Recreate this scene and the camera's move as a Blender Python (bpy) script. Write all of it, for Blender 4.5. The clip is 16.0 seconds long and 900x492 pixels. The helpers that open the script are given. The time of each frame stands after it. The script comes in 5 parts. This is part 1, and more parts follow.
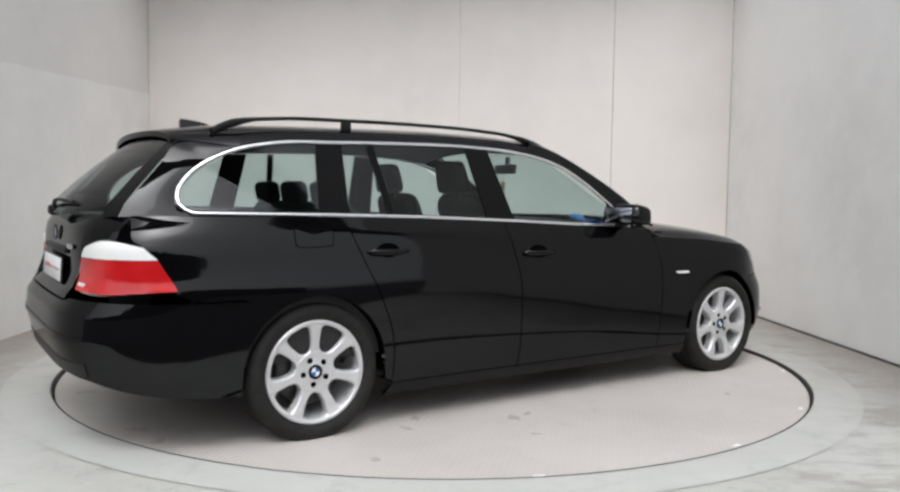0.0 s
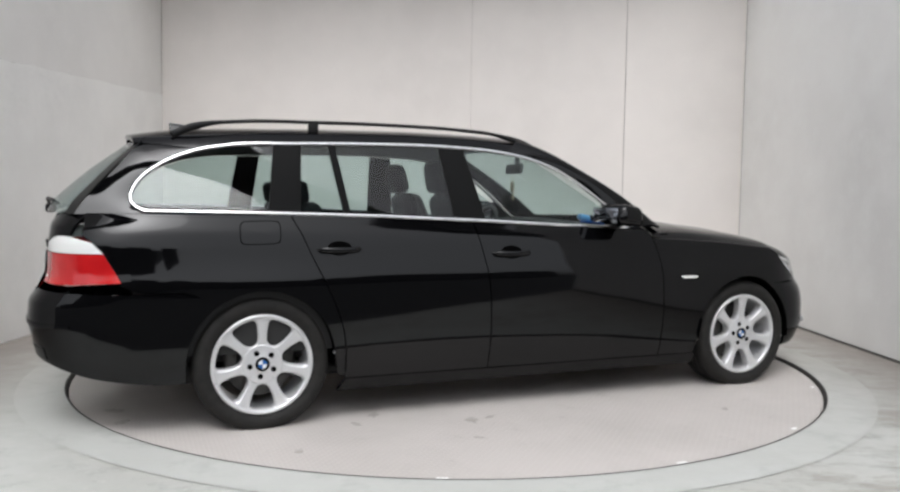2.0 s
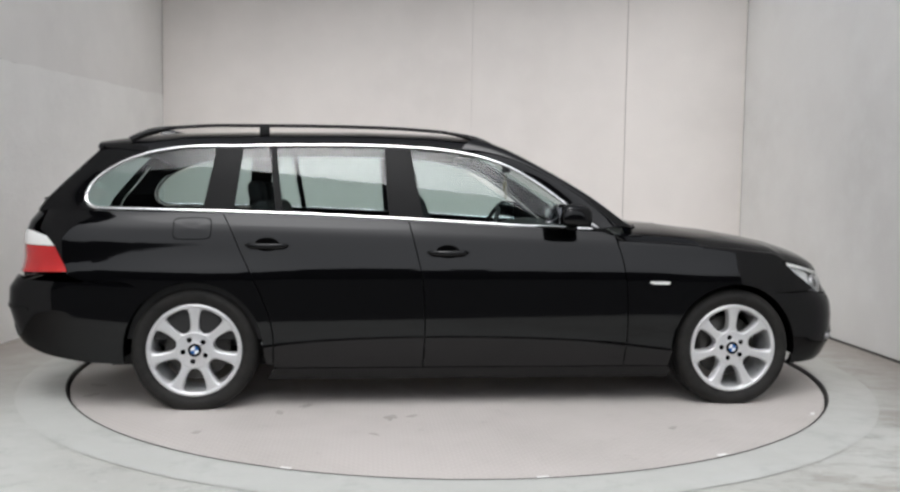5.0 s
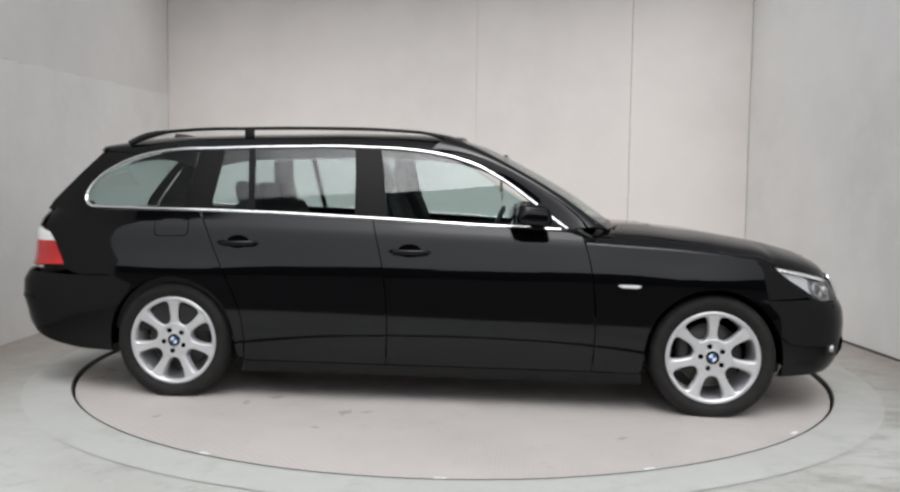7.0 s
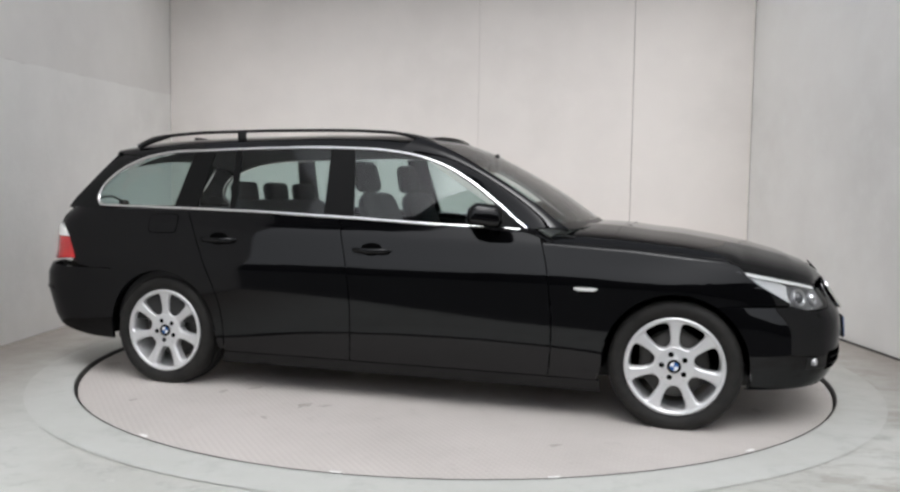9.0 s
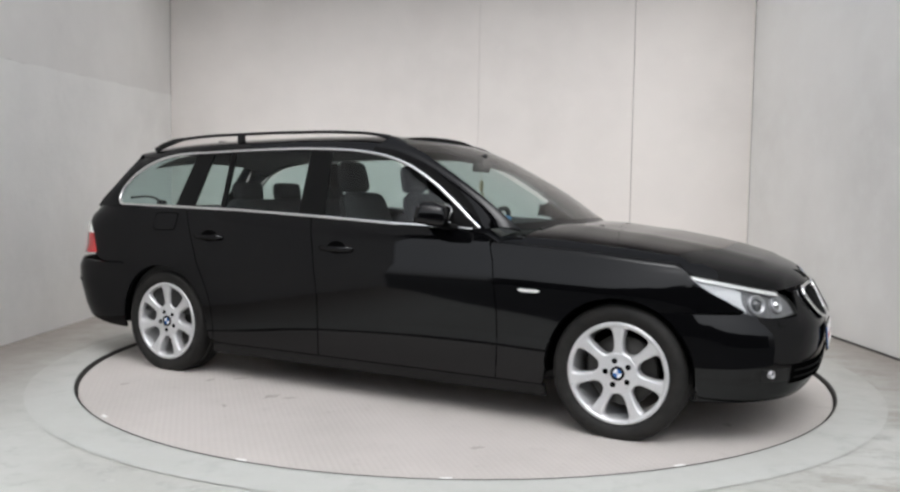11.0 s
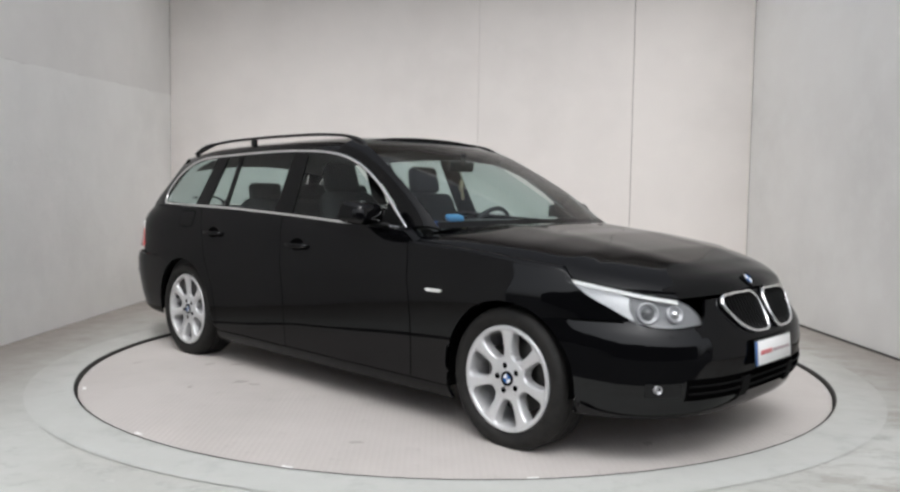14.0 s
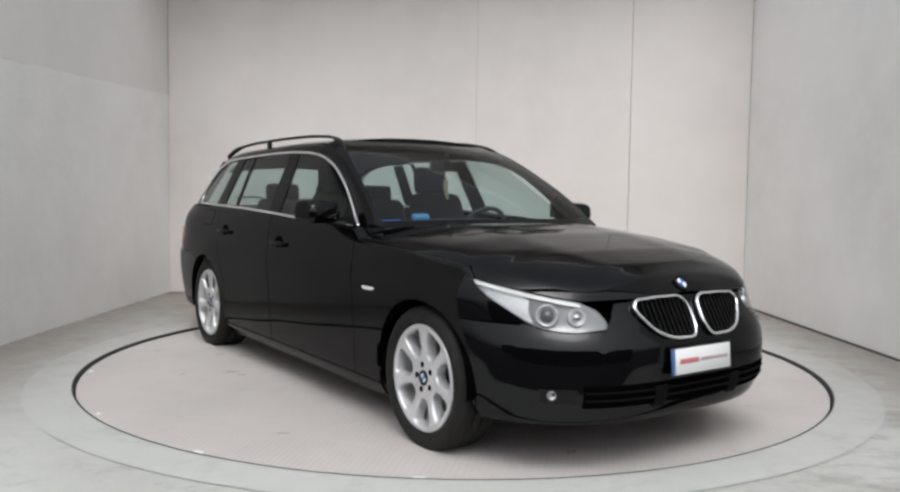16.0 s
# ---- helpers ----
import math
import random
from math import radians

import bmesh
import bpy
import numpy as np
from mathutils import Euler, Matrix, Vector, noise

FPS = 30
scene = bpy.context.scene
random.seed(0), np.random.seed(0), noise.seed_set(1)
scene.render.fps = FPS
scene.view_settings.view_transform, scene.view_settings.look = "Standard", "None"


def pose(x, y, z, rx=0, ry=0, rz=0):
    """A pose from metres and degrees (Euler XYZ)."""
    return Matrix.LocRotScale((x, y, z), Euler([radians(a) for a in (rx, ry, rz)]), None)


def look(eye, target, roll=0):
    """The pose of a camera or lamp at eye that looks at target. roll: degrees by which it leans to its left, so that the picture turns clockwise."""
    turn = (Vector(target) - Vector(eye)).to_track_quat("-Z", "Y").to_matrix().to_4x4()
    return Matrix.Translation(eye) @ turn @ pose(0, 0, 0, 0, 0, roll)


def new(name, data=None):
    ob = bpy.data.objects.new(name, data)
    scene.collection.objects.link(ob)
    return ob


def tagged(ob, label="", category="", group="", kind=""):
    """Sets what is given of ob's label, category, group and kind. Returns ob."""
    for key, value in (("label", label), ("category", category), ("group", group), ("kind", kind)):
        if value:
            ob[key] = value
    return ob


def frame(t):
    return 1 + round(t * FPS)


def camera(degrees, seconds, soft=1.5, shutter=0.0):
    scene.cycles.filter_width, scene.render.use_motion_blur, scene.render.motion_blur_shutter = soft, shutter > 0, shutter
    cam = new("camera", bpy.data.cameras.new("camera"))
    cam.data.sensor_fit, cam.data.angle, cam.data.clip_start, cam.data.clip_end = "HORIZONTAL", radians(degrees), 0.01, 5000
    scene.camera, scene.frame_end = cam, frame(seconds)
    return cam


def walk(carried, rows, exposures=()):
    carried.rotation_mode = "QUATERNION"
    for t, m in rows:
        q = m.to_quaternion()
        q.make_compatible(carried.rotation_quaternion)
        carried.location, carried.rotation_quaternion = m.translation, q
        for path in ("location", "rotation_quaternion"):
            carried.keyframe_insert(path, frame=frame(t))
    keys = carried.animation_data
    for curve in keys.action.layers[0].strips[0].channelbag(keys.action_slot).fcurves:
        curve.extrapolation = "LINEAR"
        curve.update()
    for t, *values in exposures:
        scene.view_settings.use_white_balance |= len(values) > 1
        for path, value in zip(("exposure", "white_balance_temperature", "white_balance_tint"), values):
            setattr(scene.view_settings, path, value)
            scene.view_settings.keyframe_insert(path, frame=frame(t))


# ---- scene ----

# ================= camera =================
EYE = Vector((0.0, -5.443, 1.119))
TILT, ROLL = 3.669, 0.856
PANS = [(0.0, 0.916), (0.5, 0.911), (1.0, 0.654), (1.5, 0.165), (2.0, 0.094), (2.5, 0.178), (3.0, 0.217), (3.5, 0.248),
        (4.0, 0.261), (6.5, -0.359), (7.0, -0.289), (7.5, -0.265), (8.0, -0.434), (8.5, -0.508), (9.0, -0.442),
        (11.5, -0.457), (12.0, -0.447), (12.5, -0.497), (13.0, -0.456), (13.5, -0.465), (14.0, -0.431), (14.5, -0.296),
        (15.0, -0.292), (15.5, -0.295), (16.0, -0.308)]


def aim(pan):
    a, b = radians(pan), radians(TILT)
    return EYE + Vector((math.sin(a) * math.cos(b), math.cos(a) * math.cos(b), -math.sin(b))) * 5


EXPO = 0.41
cam = camera(58.3, 16.0, soft=2.5)
walk(cam, [(t, look(EYE, aim(p), ROLL)) for t, p in PANS], exposures=[(t, EXPO + e, 6250, 10) for t, e in ((0, 0.10), (3, 0.05), (7, -0.05), (9, 0.0), (12.5, 0.05), (16, -0.06))])

# ================= world, sun =================
world = bpy.data.worlds.new("sky")
scene.world = world
world.use_nodes = True
wn = world.node_tree.nodes
sky = wn.new("ShaderNodeTexSky")
sky.sky_type, sky.sun_disc = "NISHITA", False
sky.sun_elevation, sky.sun_rotation = radians(60), radians(181)
sky.air_density, sky.dust_density, sky.ozone_density = 1.0, 6.0, 0.6
wn["Background"].inputs["Strength"].default_value = 0.15
cloud = wn.new("ShaderNodeHueSaturation")
cloud.inputs["Saturation"].default_value = 0.15
world.node_tree.links.new(sky.outputs[0], cloud.inputs["Color"])
world.node_tree.links.new(cloud.outputs[0], wn["Background"].inputs["Color"])

sun = new("sun", bpy.data.lights.new("sun", "SUN"))
sun.data.energy, sun.data.angle, sun.data.color = 0.5, radians(40), (1.0, 0.98, 0.95)
sun.matrix_world = look((-0.3, -8.0, 14.0), (0, 0, 0))

# ================= materials =================


def material(name, color, rough=0.5, metal=0.0, spec=0.5, coat=0.0):
    m = bpy.data.materials.new(name)
    m.use_nodes = True
    b = m.node_tree.nodes["Principled BSDF"]
    b.inputs["Base Color"].default_value = (*color, 1)
    b.inputs["Roughness"].default_value = rough
    b.inputs["Metallic"].default_value = metal
    b.inputs["Specular IOR Level"].default_value = spec
    b.inputs["Coat Weight"].default_value = coat
    b.inputs["Coat Roughness"].default_value = 0.03
    return m


def tex_noise(m, scale, detail=6.0, rough=0.6, stretch=(1, 1, 1)):
    nt = m.node_tree
    co = nt.nodes.new("ShaderNodeTexCoord")
    mp = nt.nodes.new("ShaderNodeMapping")
    mp.inputs["Scale"].default_value = stretch
    n = nt.nodes.new("ShaderNodeTexNoise")
    n.inputs["Scale"].default_value, n.inputs["Detail"].default_value, n.inputs["Roughness"].default_value = scale, detail, rough
    nt.links.new(co.outputs["Object"], mp.inputs["Vector"])
    nt.links.new(mp.outputs[0], n.inputs["Vector"])
    return n


def ramp(m, source, stops):
    r = m.node_tree.nodes.new("ShaderNodeValToRGB")
    while len(r.color_ramp.elements) < len(stops):
        r.color_ramp.elements.new(0.5)
    for e, (p, c) in zip(r.color_ramp.elements, stops):
        e.position, e.color = p, ((*c, 1) if isinstance(c, tuple) else (c, c, c, 1))
    m.node_tree.links.new(source, r.inputs[0])
    return r.outputs[0]


def blend(m, a, b, fac, kind="MIX"):
    x = m.node_tree.nodes.new("ShaderNodeMix")
    x.data_type, x.blend_type = "RGBA", kind
    for sock, v in ((x.inputs[6], a), (x.inputs[7], b), (x.inputs[0], fac)):
        if isinstance(v, bpy.types.NodeSocket):
            m.node_tree.links.new(v, sock)
        elif isinstance(v, tuple):
            sock.default_value = (*v, 1)
        else:
            sock.default_value = v
    return x.outputs[2]


def paint_in(m, slot, value):
    m.node_tree.links.new(value, m.node_tree.nodes["Principled BSDF"].inputs[slot])


def bump(m, height, strength=0.3, distance=0.01, under=None):
    b = m.node_tree.nodes.new("ShaderNodeBump")
    b.inputs["Strength"].default_value, b.inputs["Distance"].default_value = strength, distance
    m.node_tree.links.new(height, b.inputs["Height"])
    if under:
        m.node_tree.links.new(under, b.inputs["Normal"])
    paint_in(m, "Normal", b.outputs[0])
    return b.outputs[0]


def wall_paint(name, base, patchy, relief):
    m = material(name, base, 0.75, spec=0.3)
    big, mid, fine = tex_noise(m, 0.7, 3), tex_noise(m, 4, 6, 0.65), tex_noise(m, 55, 5, 0.7)
    c = blend(m, base, tuple(v * 0.9 for v in base), ramp(m, big.outputs[0], [(0.38, 0.0), (0.7, 1.0)]))
    c = blend(m, c, tuple(min(v * 1.05, 0.9) for v in base), ramp(m, mid.outputs[0], [(0.45, 0.0), (0.75, patchy)]))
    paint_in(m, "Base Color", c)
    n1 = bump(m, mid.outputs[0], relief, 0.02)
    bump(m, fine.outputs[0], relief * 0.7, 0.004, n1)
    return m


WALL_BACK = wall_paint("painted_panel", (0.70, 0.66, 0.625), 0.35, 0.10)
WALL_LEFT = wall_paint("rough_white_plaster", (0.83, 0.822, 0.797), 0.5, 0.5)
WALL_UPPER = wall_paint("smooth_grey_plaster", (0.76, 0.745, 0.72), 0.4, 0.2)
WALL_RIGHT = wall_paint("white_plaster", (0.87, 0.86, 0.835), 0.5, 0.25)
CRACK = material("dusty_crack_grey", (0.52, 0.505, 0.48), 0.9)
SEAM = material("joint_shadow_grey", (0.33, 0.31, 0.29), 0.9)


def concrete(name, base, stain, amount, scale=1.0):
    m = material(name, base, 0.6, spec=0.35)
    a, b, d = tex_noise(m, 0.9 * scale, 5, 0.65), tex_noise(m, 5 * scale, 8, 0.7), tex_noise(m, 90, 4, 0.7)
    c = blend(m, base, stain, ramp(m, a.outputs[0], [(0.42, 0.0), (0.72, amount)]))
    c = blend(m, c, tuple(v * 0.62 for v in stain), ramp(m, b.outputs[0], [(0.55, 0.0), (0.8, amount * 0.8)]))
    paint_in(m, "Base Color", c)
    paint_in(m, "Roughness", ramp(m, b.outputs[0], [(0.3, 0.42), (0.8, 0.75)]))
    n1 = bump(m, b.outputs[0], 0.15, 0.01)
    bump(m, d.outputs[0], 0.2, 0.002, n1)
    return m


FLOOR = concrete("worn_painted_concrete", (0.43, 0.435, 0.41), (0.34, 0.335, 0.305), 0.9)
# worn patches where the paint is gone, and brown shade painted in towards the walls


def math_node(nt, kind, a, b):
    n = nt.nodes.new("ShaderNodeMath")
    n.operation = kind
    for k, v in enumerate((a, b)):
        if isinstance(v, (int, float)):
            n.inputs[k].default_value = v
        elif v is not None:
            nt.links.new(v, n.inputs[k])
    return n.outputs[0]


def worn_shaded_floor(m, patches, wall_shade):
    nt = m.node_tree
    src = nt.nodes["Principled BSDF"].inputs["Base Color"].links[0].from_socket
    w1, w2 = tex_noise(m, 1.6, 10, 0.75, (1, 1.7, 1)), tex_noise(m, 14, 8, 0.75)
    w3 = tex_noise(m, 3.2, 10, 0.8, (0.6, 2.2, 1))
    co, sx = nt.nodes.new("ShaderNodeTexCoord"), nt.nodes.new("ShaderNodeSeparateXYZ")
    nt.links.new(co.outputs["Object"], sx.inputs[0])
    x, y = sx.outputs["X"], sx.outputs["Y"]
    side = nt.nodes.new("ShaderNodeMapRange")
    side.inputs["From Min"].default_value, side.inputs["From Max"].default_value = -1.2, 1.6
    nt.links.new(x, side.inputs["Value"])
    p1 = math_node(nt, "MULTIPLY", ramp(m, w1.outputs[0], [(0.50, 0.0), (0.58, 0.75 * patches)]), side.outputs["Result"])
    p3 = math_node(nt, "MULTIPLY", ramp(m, w3.outputs[0], [(0.52, 0.0), (0.62, 0.65 * patches)]), side.outputs["Result"])
    c = blend(m, src, (0.27, 0.255, 0.225), p1)
    c = blend(m, c, (0.24, 0.23, 0.205), p3)
    c = blend(m, c, (0.52, 0.52, 0.49), ramp(m, w2.outputs[0], [(0.58, 0.0), (0.70, 0.5 * patches)]))
    # falling light near the back and side walls, put into the colour
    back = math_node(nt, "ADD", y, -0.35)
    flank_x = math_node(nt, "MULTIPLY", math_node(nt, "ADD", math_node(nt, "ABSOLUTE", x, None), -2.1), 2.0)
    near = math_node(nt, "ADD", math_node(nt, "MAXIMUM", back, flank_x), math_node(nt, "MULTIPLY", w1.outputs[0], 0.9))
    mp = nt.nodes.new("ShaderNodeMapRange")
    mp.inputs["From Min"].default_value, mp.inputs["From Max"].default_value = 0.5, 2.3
    mp.inputs["To Max"].default_value = wall_shade
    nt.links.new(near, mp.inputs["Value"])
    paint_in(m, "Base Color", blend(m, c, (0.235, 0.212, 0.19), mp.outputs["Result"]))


worn_shaded_floor(FLOOR, 1.0, 1.0)
APRON = concrete("smooth_grey_screed", (0.44, 0.445, 0.42), (0.39, 0.39, 0.365), 0.6, 0.7)
worn_shaded_floor(APRON, 0.12, 0.8)
ASPHALT = concrete("asphalt", (0.034, 0.034, 0.034), (0.024, 0.024, 0.024), 0.7)
ASPHALT.node_tree.nodes["Principled BSDF"].inputs["Specular IOR Level"].default_value = 0.08
# for the unseen wall and beam that darken the car's reflections
UNSEEN_DARK = wall_paint("dark_reflected_wall", (0.07, 0.07, 0.068), 0.6, 0.4)
PIT = material("pit_black_steel", (0.03, 0.028, 0.026), 0.7)
GAP_LINE = material("wall_foot_gap_dark", (0.12, 0.115, 0.11), 0.5, 0.6)
TAB = material("white_tape", (0.75, 0.74, 0.72), 0.6)
SCUFF = concrete("rust_scuff", (0.33, 0.30, 0.275), (0.42, 0.39, 0.365), 1.0, 12)

# turntable deck: pale grey-pink painted tread plate with tyre grime
DECK = material("painted_tread_plate", (0.46, 0.43, 0.405), 0.55, spec=0.35)
_n1, _n2, _n3 = tex_noise(DECK, 1.1, 6, 0.65), tex_noise(DECK, 9, 8, 0.7), tex_noise(DECK, 60, 4, 0.6)
_c = blend(DECK, (0.475, 0.443, 0.418), (0.41, 0.385, 0.36), ramp(DECK, _n1.outputs[0], [(0.4, 0.0), (0.7, 1.0)]))
_c = blend(DECK, _c, (0.27, 0.25, 0.23), ramp(DECK, _n2.outputs[0], [(0.6, 0.0), (0.85, 0.7)]))
_nt = DECK.node_tree
_co = _nt.nodes.new("ShaderNodeTexCoord")
_w = []
for _a in (45, -45):
    _mp = _nt.nodes.new("ShaderNodeMapping")
    _mp.inputs["Rotation"].default_value = (0, 0, radians(_a))
    _mp.inputs["Scale"].default_value = (1, 1, 1)
    _wv = _nt.nodes.new("ShaderNodeTexWave")
    _wv.inputs["Scale"].default_value = 11.0
    _nt.links.new(_co.outputs["Object"], _mp.inputs["Vector"])
    _nt.links.new(_mp.outputs[0], _wv.inputs["Vector"])
    _w.append(_wv.outputs["Color"])
_tread = blend(DECK, _w[0], _w[1], 1.0, "MULTIPLY")
_c = blend(DECK, _c, (0.53, 0.50, 0.475), ramp(DECK, _tread, [(0.5, 0.0), (0.95, 0.35)]))
paint_in(DECK, "Base Color", _c)
_b1 = bump(DECK, _tread, 0.35, 0.004)
bump(DECK, _n3.outputs[0], 0.12, 0.003, _b1)

def gloss_over(m, low, gain):
    """A clear gloss over the base that rises gently towards grazing angles."""
    nt = m.node_tree
    base, out = nt.nodes["Principled BSDF"], nt.nodes["Material Output"]
    gl, mix = nt.nodes.new("ShaderNodeBsdfGlossy"), nt.nodes.new("ShaderNodeMixShader")
    lw, pw, fr = nt.nodes.new("ShaderNodeLayerWeight"), nt.nodes.new("ShaderNodeMath"), nt.nodes.new("ShaderNodeMath")
    lw.inputs["Blend"].default_value = 0.5
    pw.operation, pw.inputs[1].default_value = "POWER", 7.0
    fr.operation, fr.inputs[1].default_value, fr.inputs[2].default_value = "MULTIPLY_ADD", gain, low
    for slot in ("Roughness", "Normal"):
        if base.inputs[slot].links:
            nt.links.new(base.inputs[slot].links[0].from_socket, gl.inputs[slot])
    nt.links.new(lw.outputs["Facing"], pw.inputs[0])
    nt.links.new(pw.outputs[0], fr.inputs[0])
    nt.links.new(fr.outputs[0], mix.inputs[0])
    nt.links.new(base.outputs[0], mix.inputs[1])
    nt.links.new(gl.outputs[0], mix.inputs[2])
    nt.links.new(mix.outputs[0], out.inputs["Surface"])


PAINT = material("black_car_paint", (0.002, 0.002, 0.0024), 0.06, spec=0.0)
_d = tex_noise(PAINT, 260, 3)
paint_in(PAINT, "Roughness", ramp(PAINT, _d.outputs[0], [(0.3, 0.03), (0.8, 0.07)]))
_o = tex_noise(PAINT, 5, 2)
bump(PAINT, _o.outputs[0], 0.006, 0.01)
gloss_over(PAINT, 0.039, 1.0)
GLOSS_BLACK = material("gloss_black_trim", (0.006, 0.006, 0.006), 0.28, spec=0.08)
PLASTIC = material("black_plastic", (0.009, 0.009, 0.009), 0.45, spec=0.25)
MATT_BLACK = material("matt_black_plastic", (0.005, 0.005, 0.005), 0.8, spec=0.06)
GAP = material("dark_gap", (0.002, 0.002, 0.002), 0.9, spec=0.0)
CHROME = material("satin_chrome", (0.9, 0.9, 0.9), 0.12, 1.0)
ALLOY = material("silver_alloy_paint", (0.64, 0.64, 0.645), 0.35, 0.45, coat=0.2)
_n = tex_noise(ALLOY, 40, 5)
paint_in(ALLOY, "Roughness", ramp(ALLOY, _n.outputs[0], [(0.3, 0.26), (0.8, 0.42)]))
RUBBER = material("tyre_rubber", (0.012, 0.0115, 0.011), 0.7, spec=0.25)
_n = tex_noise(RUBBER, 25, 6)
paint_in(RUBBER, "Base Color", ramp(RUBBER, _n.outputs[0], [(0.3, (0.009, 0.0088, 0.0085)), (0.8, (0.022, 0.0205, 0.0185))]))
STEEL_PALE = material("pale_exhaust_steel", (0.42, 0.41, 0.39), 0.45, 0.6)
IRON = material("brake_iron", (0.075, 0.072, 0.068), 0.5, 0.8)
FABRIC = material("dark_seat_cloth", (0.018, 0.018, 0.019), 0.8, spec=0.2)
_n = tex_noise(FABRIC, 300, 2)
bump(FABRIC, _n.outputs[0], 0.3, 0.002)
DASH = material("dark_dash_plastic", (0.013, 0.013, 0.013), 0.6)
HEADLINER = material("grey_headliner", (0.065, 0.065, 0.062), 0.9)
RED = material("red_lamp_lens", (0.55, 0.012, 0.012), 0.12, coat=0.5)
_n = tex_noise(RED, 3.0, 2)
paint_in(RED, "Base Color", ramp(RED, _n.outputs[0], [(0.35, (0.42, 0.008, 0.01)), (0.7, (0.72, 0.025, 0.025))]))
CLEARWHITE = material("frosted_clear_lens", (0.78, 0.78, 0.76), 0.15, coat=0.5)
SILVER = material("lamp_reflector", (0.72, 0.72, 0.73), 0.2, 1.0)
SATIN = material("satin_lamp_grey", (0.42, 0.42, 0.43), 0.3, 0.6)
# bluish mirror tint, darkened further to paint in a dark reflection
MIRROR = material("tinted_dimmed_mirror_glass", (0.22, 0.23, 0.25), 0.04, 1.0)
BRIGHT = material("bright_lamp_reflector", (0.82, 0.82, 0.83), 0.28, 0.35, coat=0.3)
DARKLENS = material("dark_lamp_glass", (0.05, 0.052, 0.055), 0.06, coat=0.5)
BEZEL = material("grey_lamp_bezel", (0.20, 0.20, 0.205), 0.3, 0.4)
PLATE = material("white_number_plate", (0.75, 0.75, 0.74), 0.4)
PLATE_BLUE = material("plate_edge_blue", (0.05, 0.12, 0.3), 0.4)
RED_INK = material("red_ink", (0.55, 0.16, 0.17), 0.5)
GREY_INK = material("grey_ink", (0.42, 0.34, 0.35), 0.5)
BADGE_BLUE = material("badge_blue", (0.03, 0.12, 0.35), 0.25)
BADGE_WHITE = material("badge_white", (0.75, 0.77, 0.8), 0.25)
BLUE = material("blue_printed_card", (0.02, 0.12, 0.5), 0.5)
PALE_BLUE = material("pale_blue_plastic", (0.08, 0.28, 0.55), 0.4)
GOLD = material("straw_charm", (0.26, 0.22, 0.13), 0.6)


def glass_material(name, tint):
    m = bpy.data.materials.new(name)
    m.use_nodes = True
    nt = m.node_tree
    nt.nodes.clear()
    out, mix = nt.nodes.new("ShaderNodeOutputMaterial"), nt.nodes.new("ShaderNodeMixShader")
    tr, gl, fr = nt.nodes.new("ShaderNodeBsdfTransparent"), nt.nodes.new("ShaderNodeBsdfGlossy"), nt.nodes.new("ShaderNodeMath")
    lw, pw = nt.nodes.new("ShaderNodeLayerWeight"), nt.nodes.new("ShaderNodeMath")
    lw.inputs["Blend"].default_value = 0.5
    pw.operation, pw.inputs[1].default_value = "POWER", 5.0
    fr.operation, fr.inputs[1].default_value, fr.inputs[2].default_value = "MULTIPLY_ADD", 0.80, 0.048
    nt.links.new(lw.outputs["Facing"], pw.inputs[0])
    nt.links.new(pw.outputs[0], fr.inputs[0])
    tr.inputs["Color"].default_value = (*tint, 1)
    gl.inputs["Roughness"].default_value = 0.01
    nt.links.new(fr.outputs[0], mix.inputs[0])
    nt.links.new(tr.outputs[0], mix.inputs[1])
    nt.links.new(gl.outputs[0], mix.inputs[2])
    nt.links.new(mix.outputs[0], out.inputs[0])
    return m


GLASS = glass_material("green_tinted_glass", (0.67, 0.765, 0.755))
LENS = glass_material("clear_lamp_lens", (0.94, 0.95, 0.95))

# ================= mesh helpers =================


def mesh_of(name, V, F, mat, smooth=True, mats=None, slots=None):
    me = bpy.data.meshes.new(name)
    me.from_pydata([tuple(v) for v in V], [], [tuple(f) for f in F])
    for x in (mats or [mat]):
        me.materials.append(x)
    if slots:
        me.polygons.foreach_set("material_index", slots)
    if smooth:
        me.polygons.foreach_set("use_smooth", [True] * len(me.polygons))
    me.update()
    return me


def part(name, VF, mat, parent=None, label="", smooth=True, where=None, shadow=True):
    if isinstance(VF, bpy.types.Mesh):
        me = VF
    else:
        me = mesh_of(name, VF[0], VF[1], mat, smooth)
    ob = new(name, me)
    if parent:
        ob.parent = parent
    if where:
        ob.matrix_basis = where
    if label:
        tagged(ob, label)
    if not shadow:
        ob.visible_shadow = False
    return ob


def join(*parts):
    V, F = [], []
    for v, f in parts:
        k = len(V)
        V += [tuple(p) for p in v]
        F += [tuple(i + k for i in q) for q in f]
    return V, F


def moved(VF, m):
    return [m @ Vector(v) for v in VF[0]], VF[1]


def mirrored(VF):
    return [(v[0], -v[1], v[2]) for v in VF[0]], [tuple(reversed(f)) for f in VF[1]]


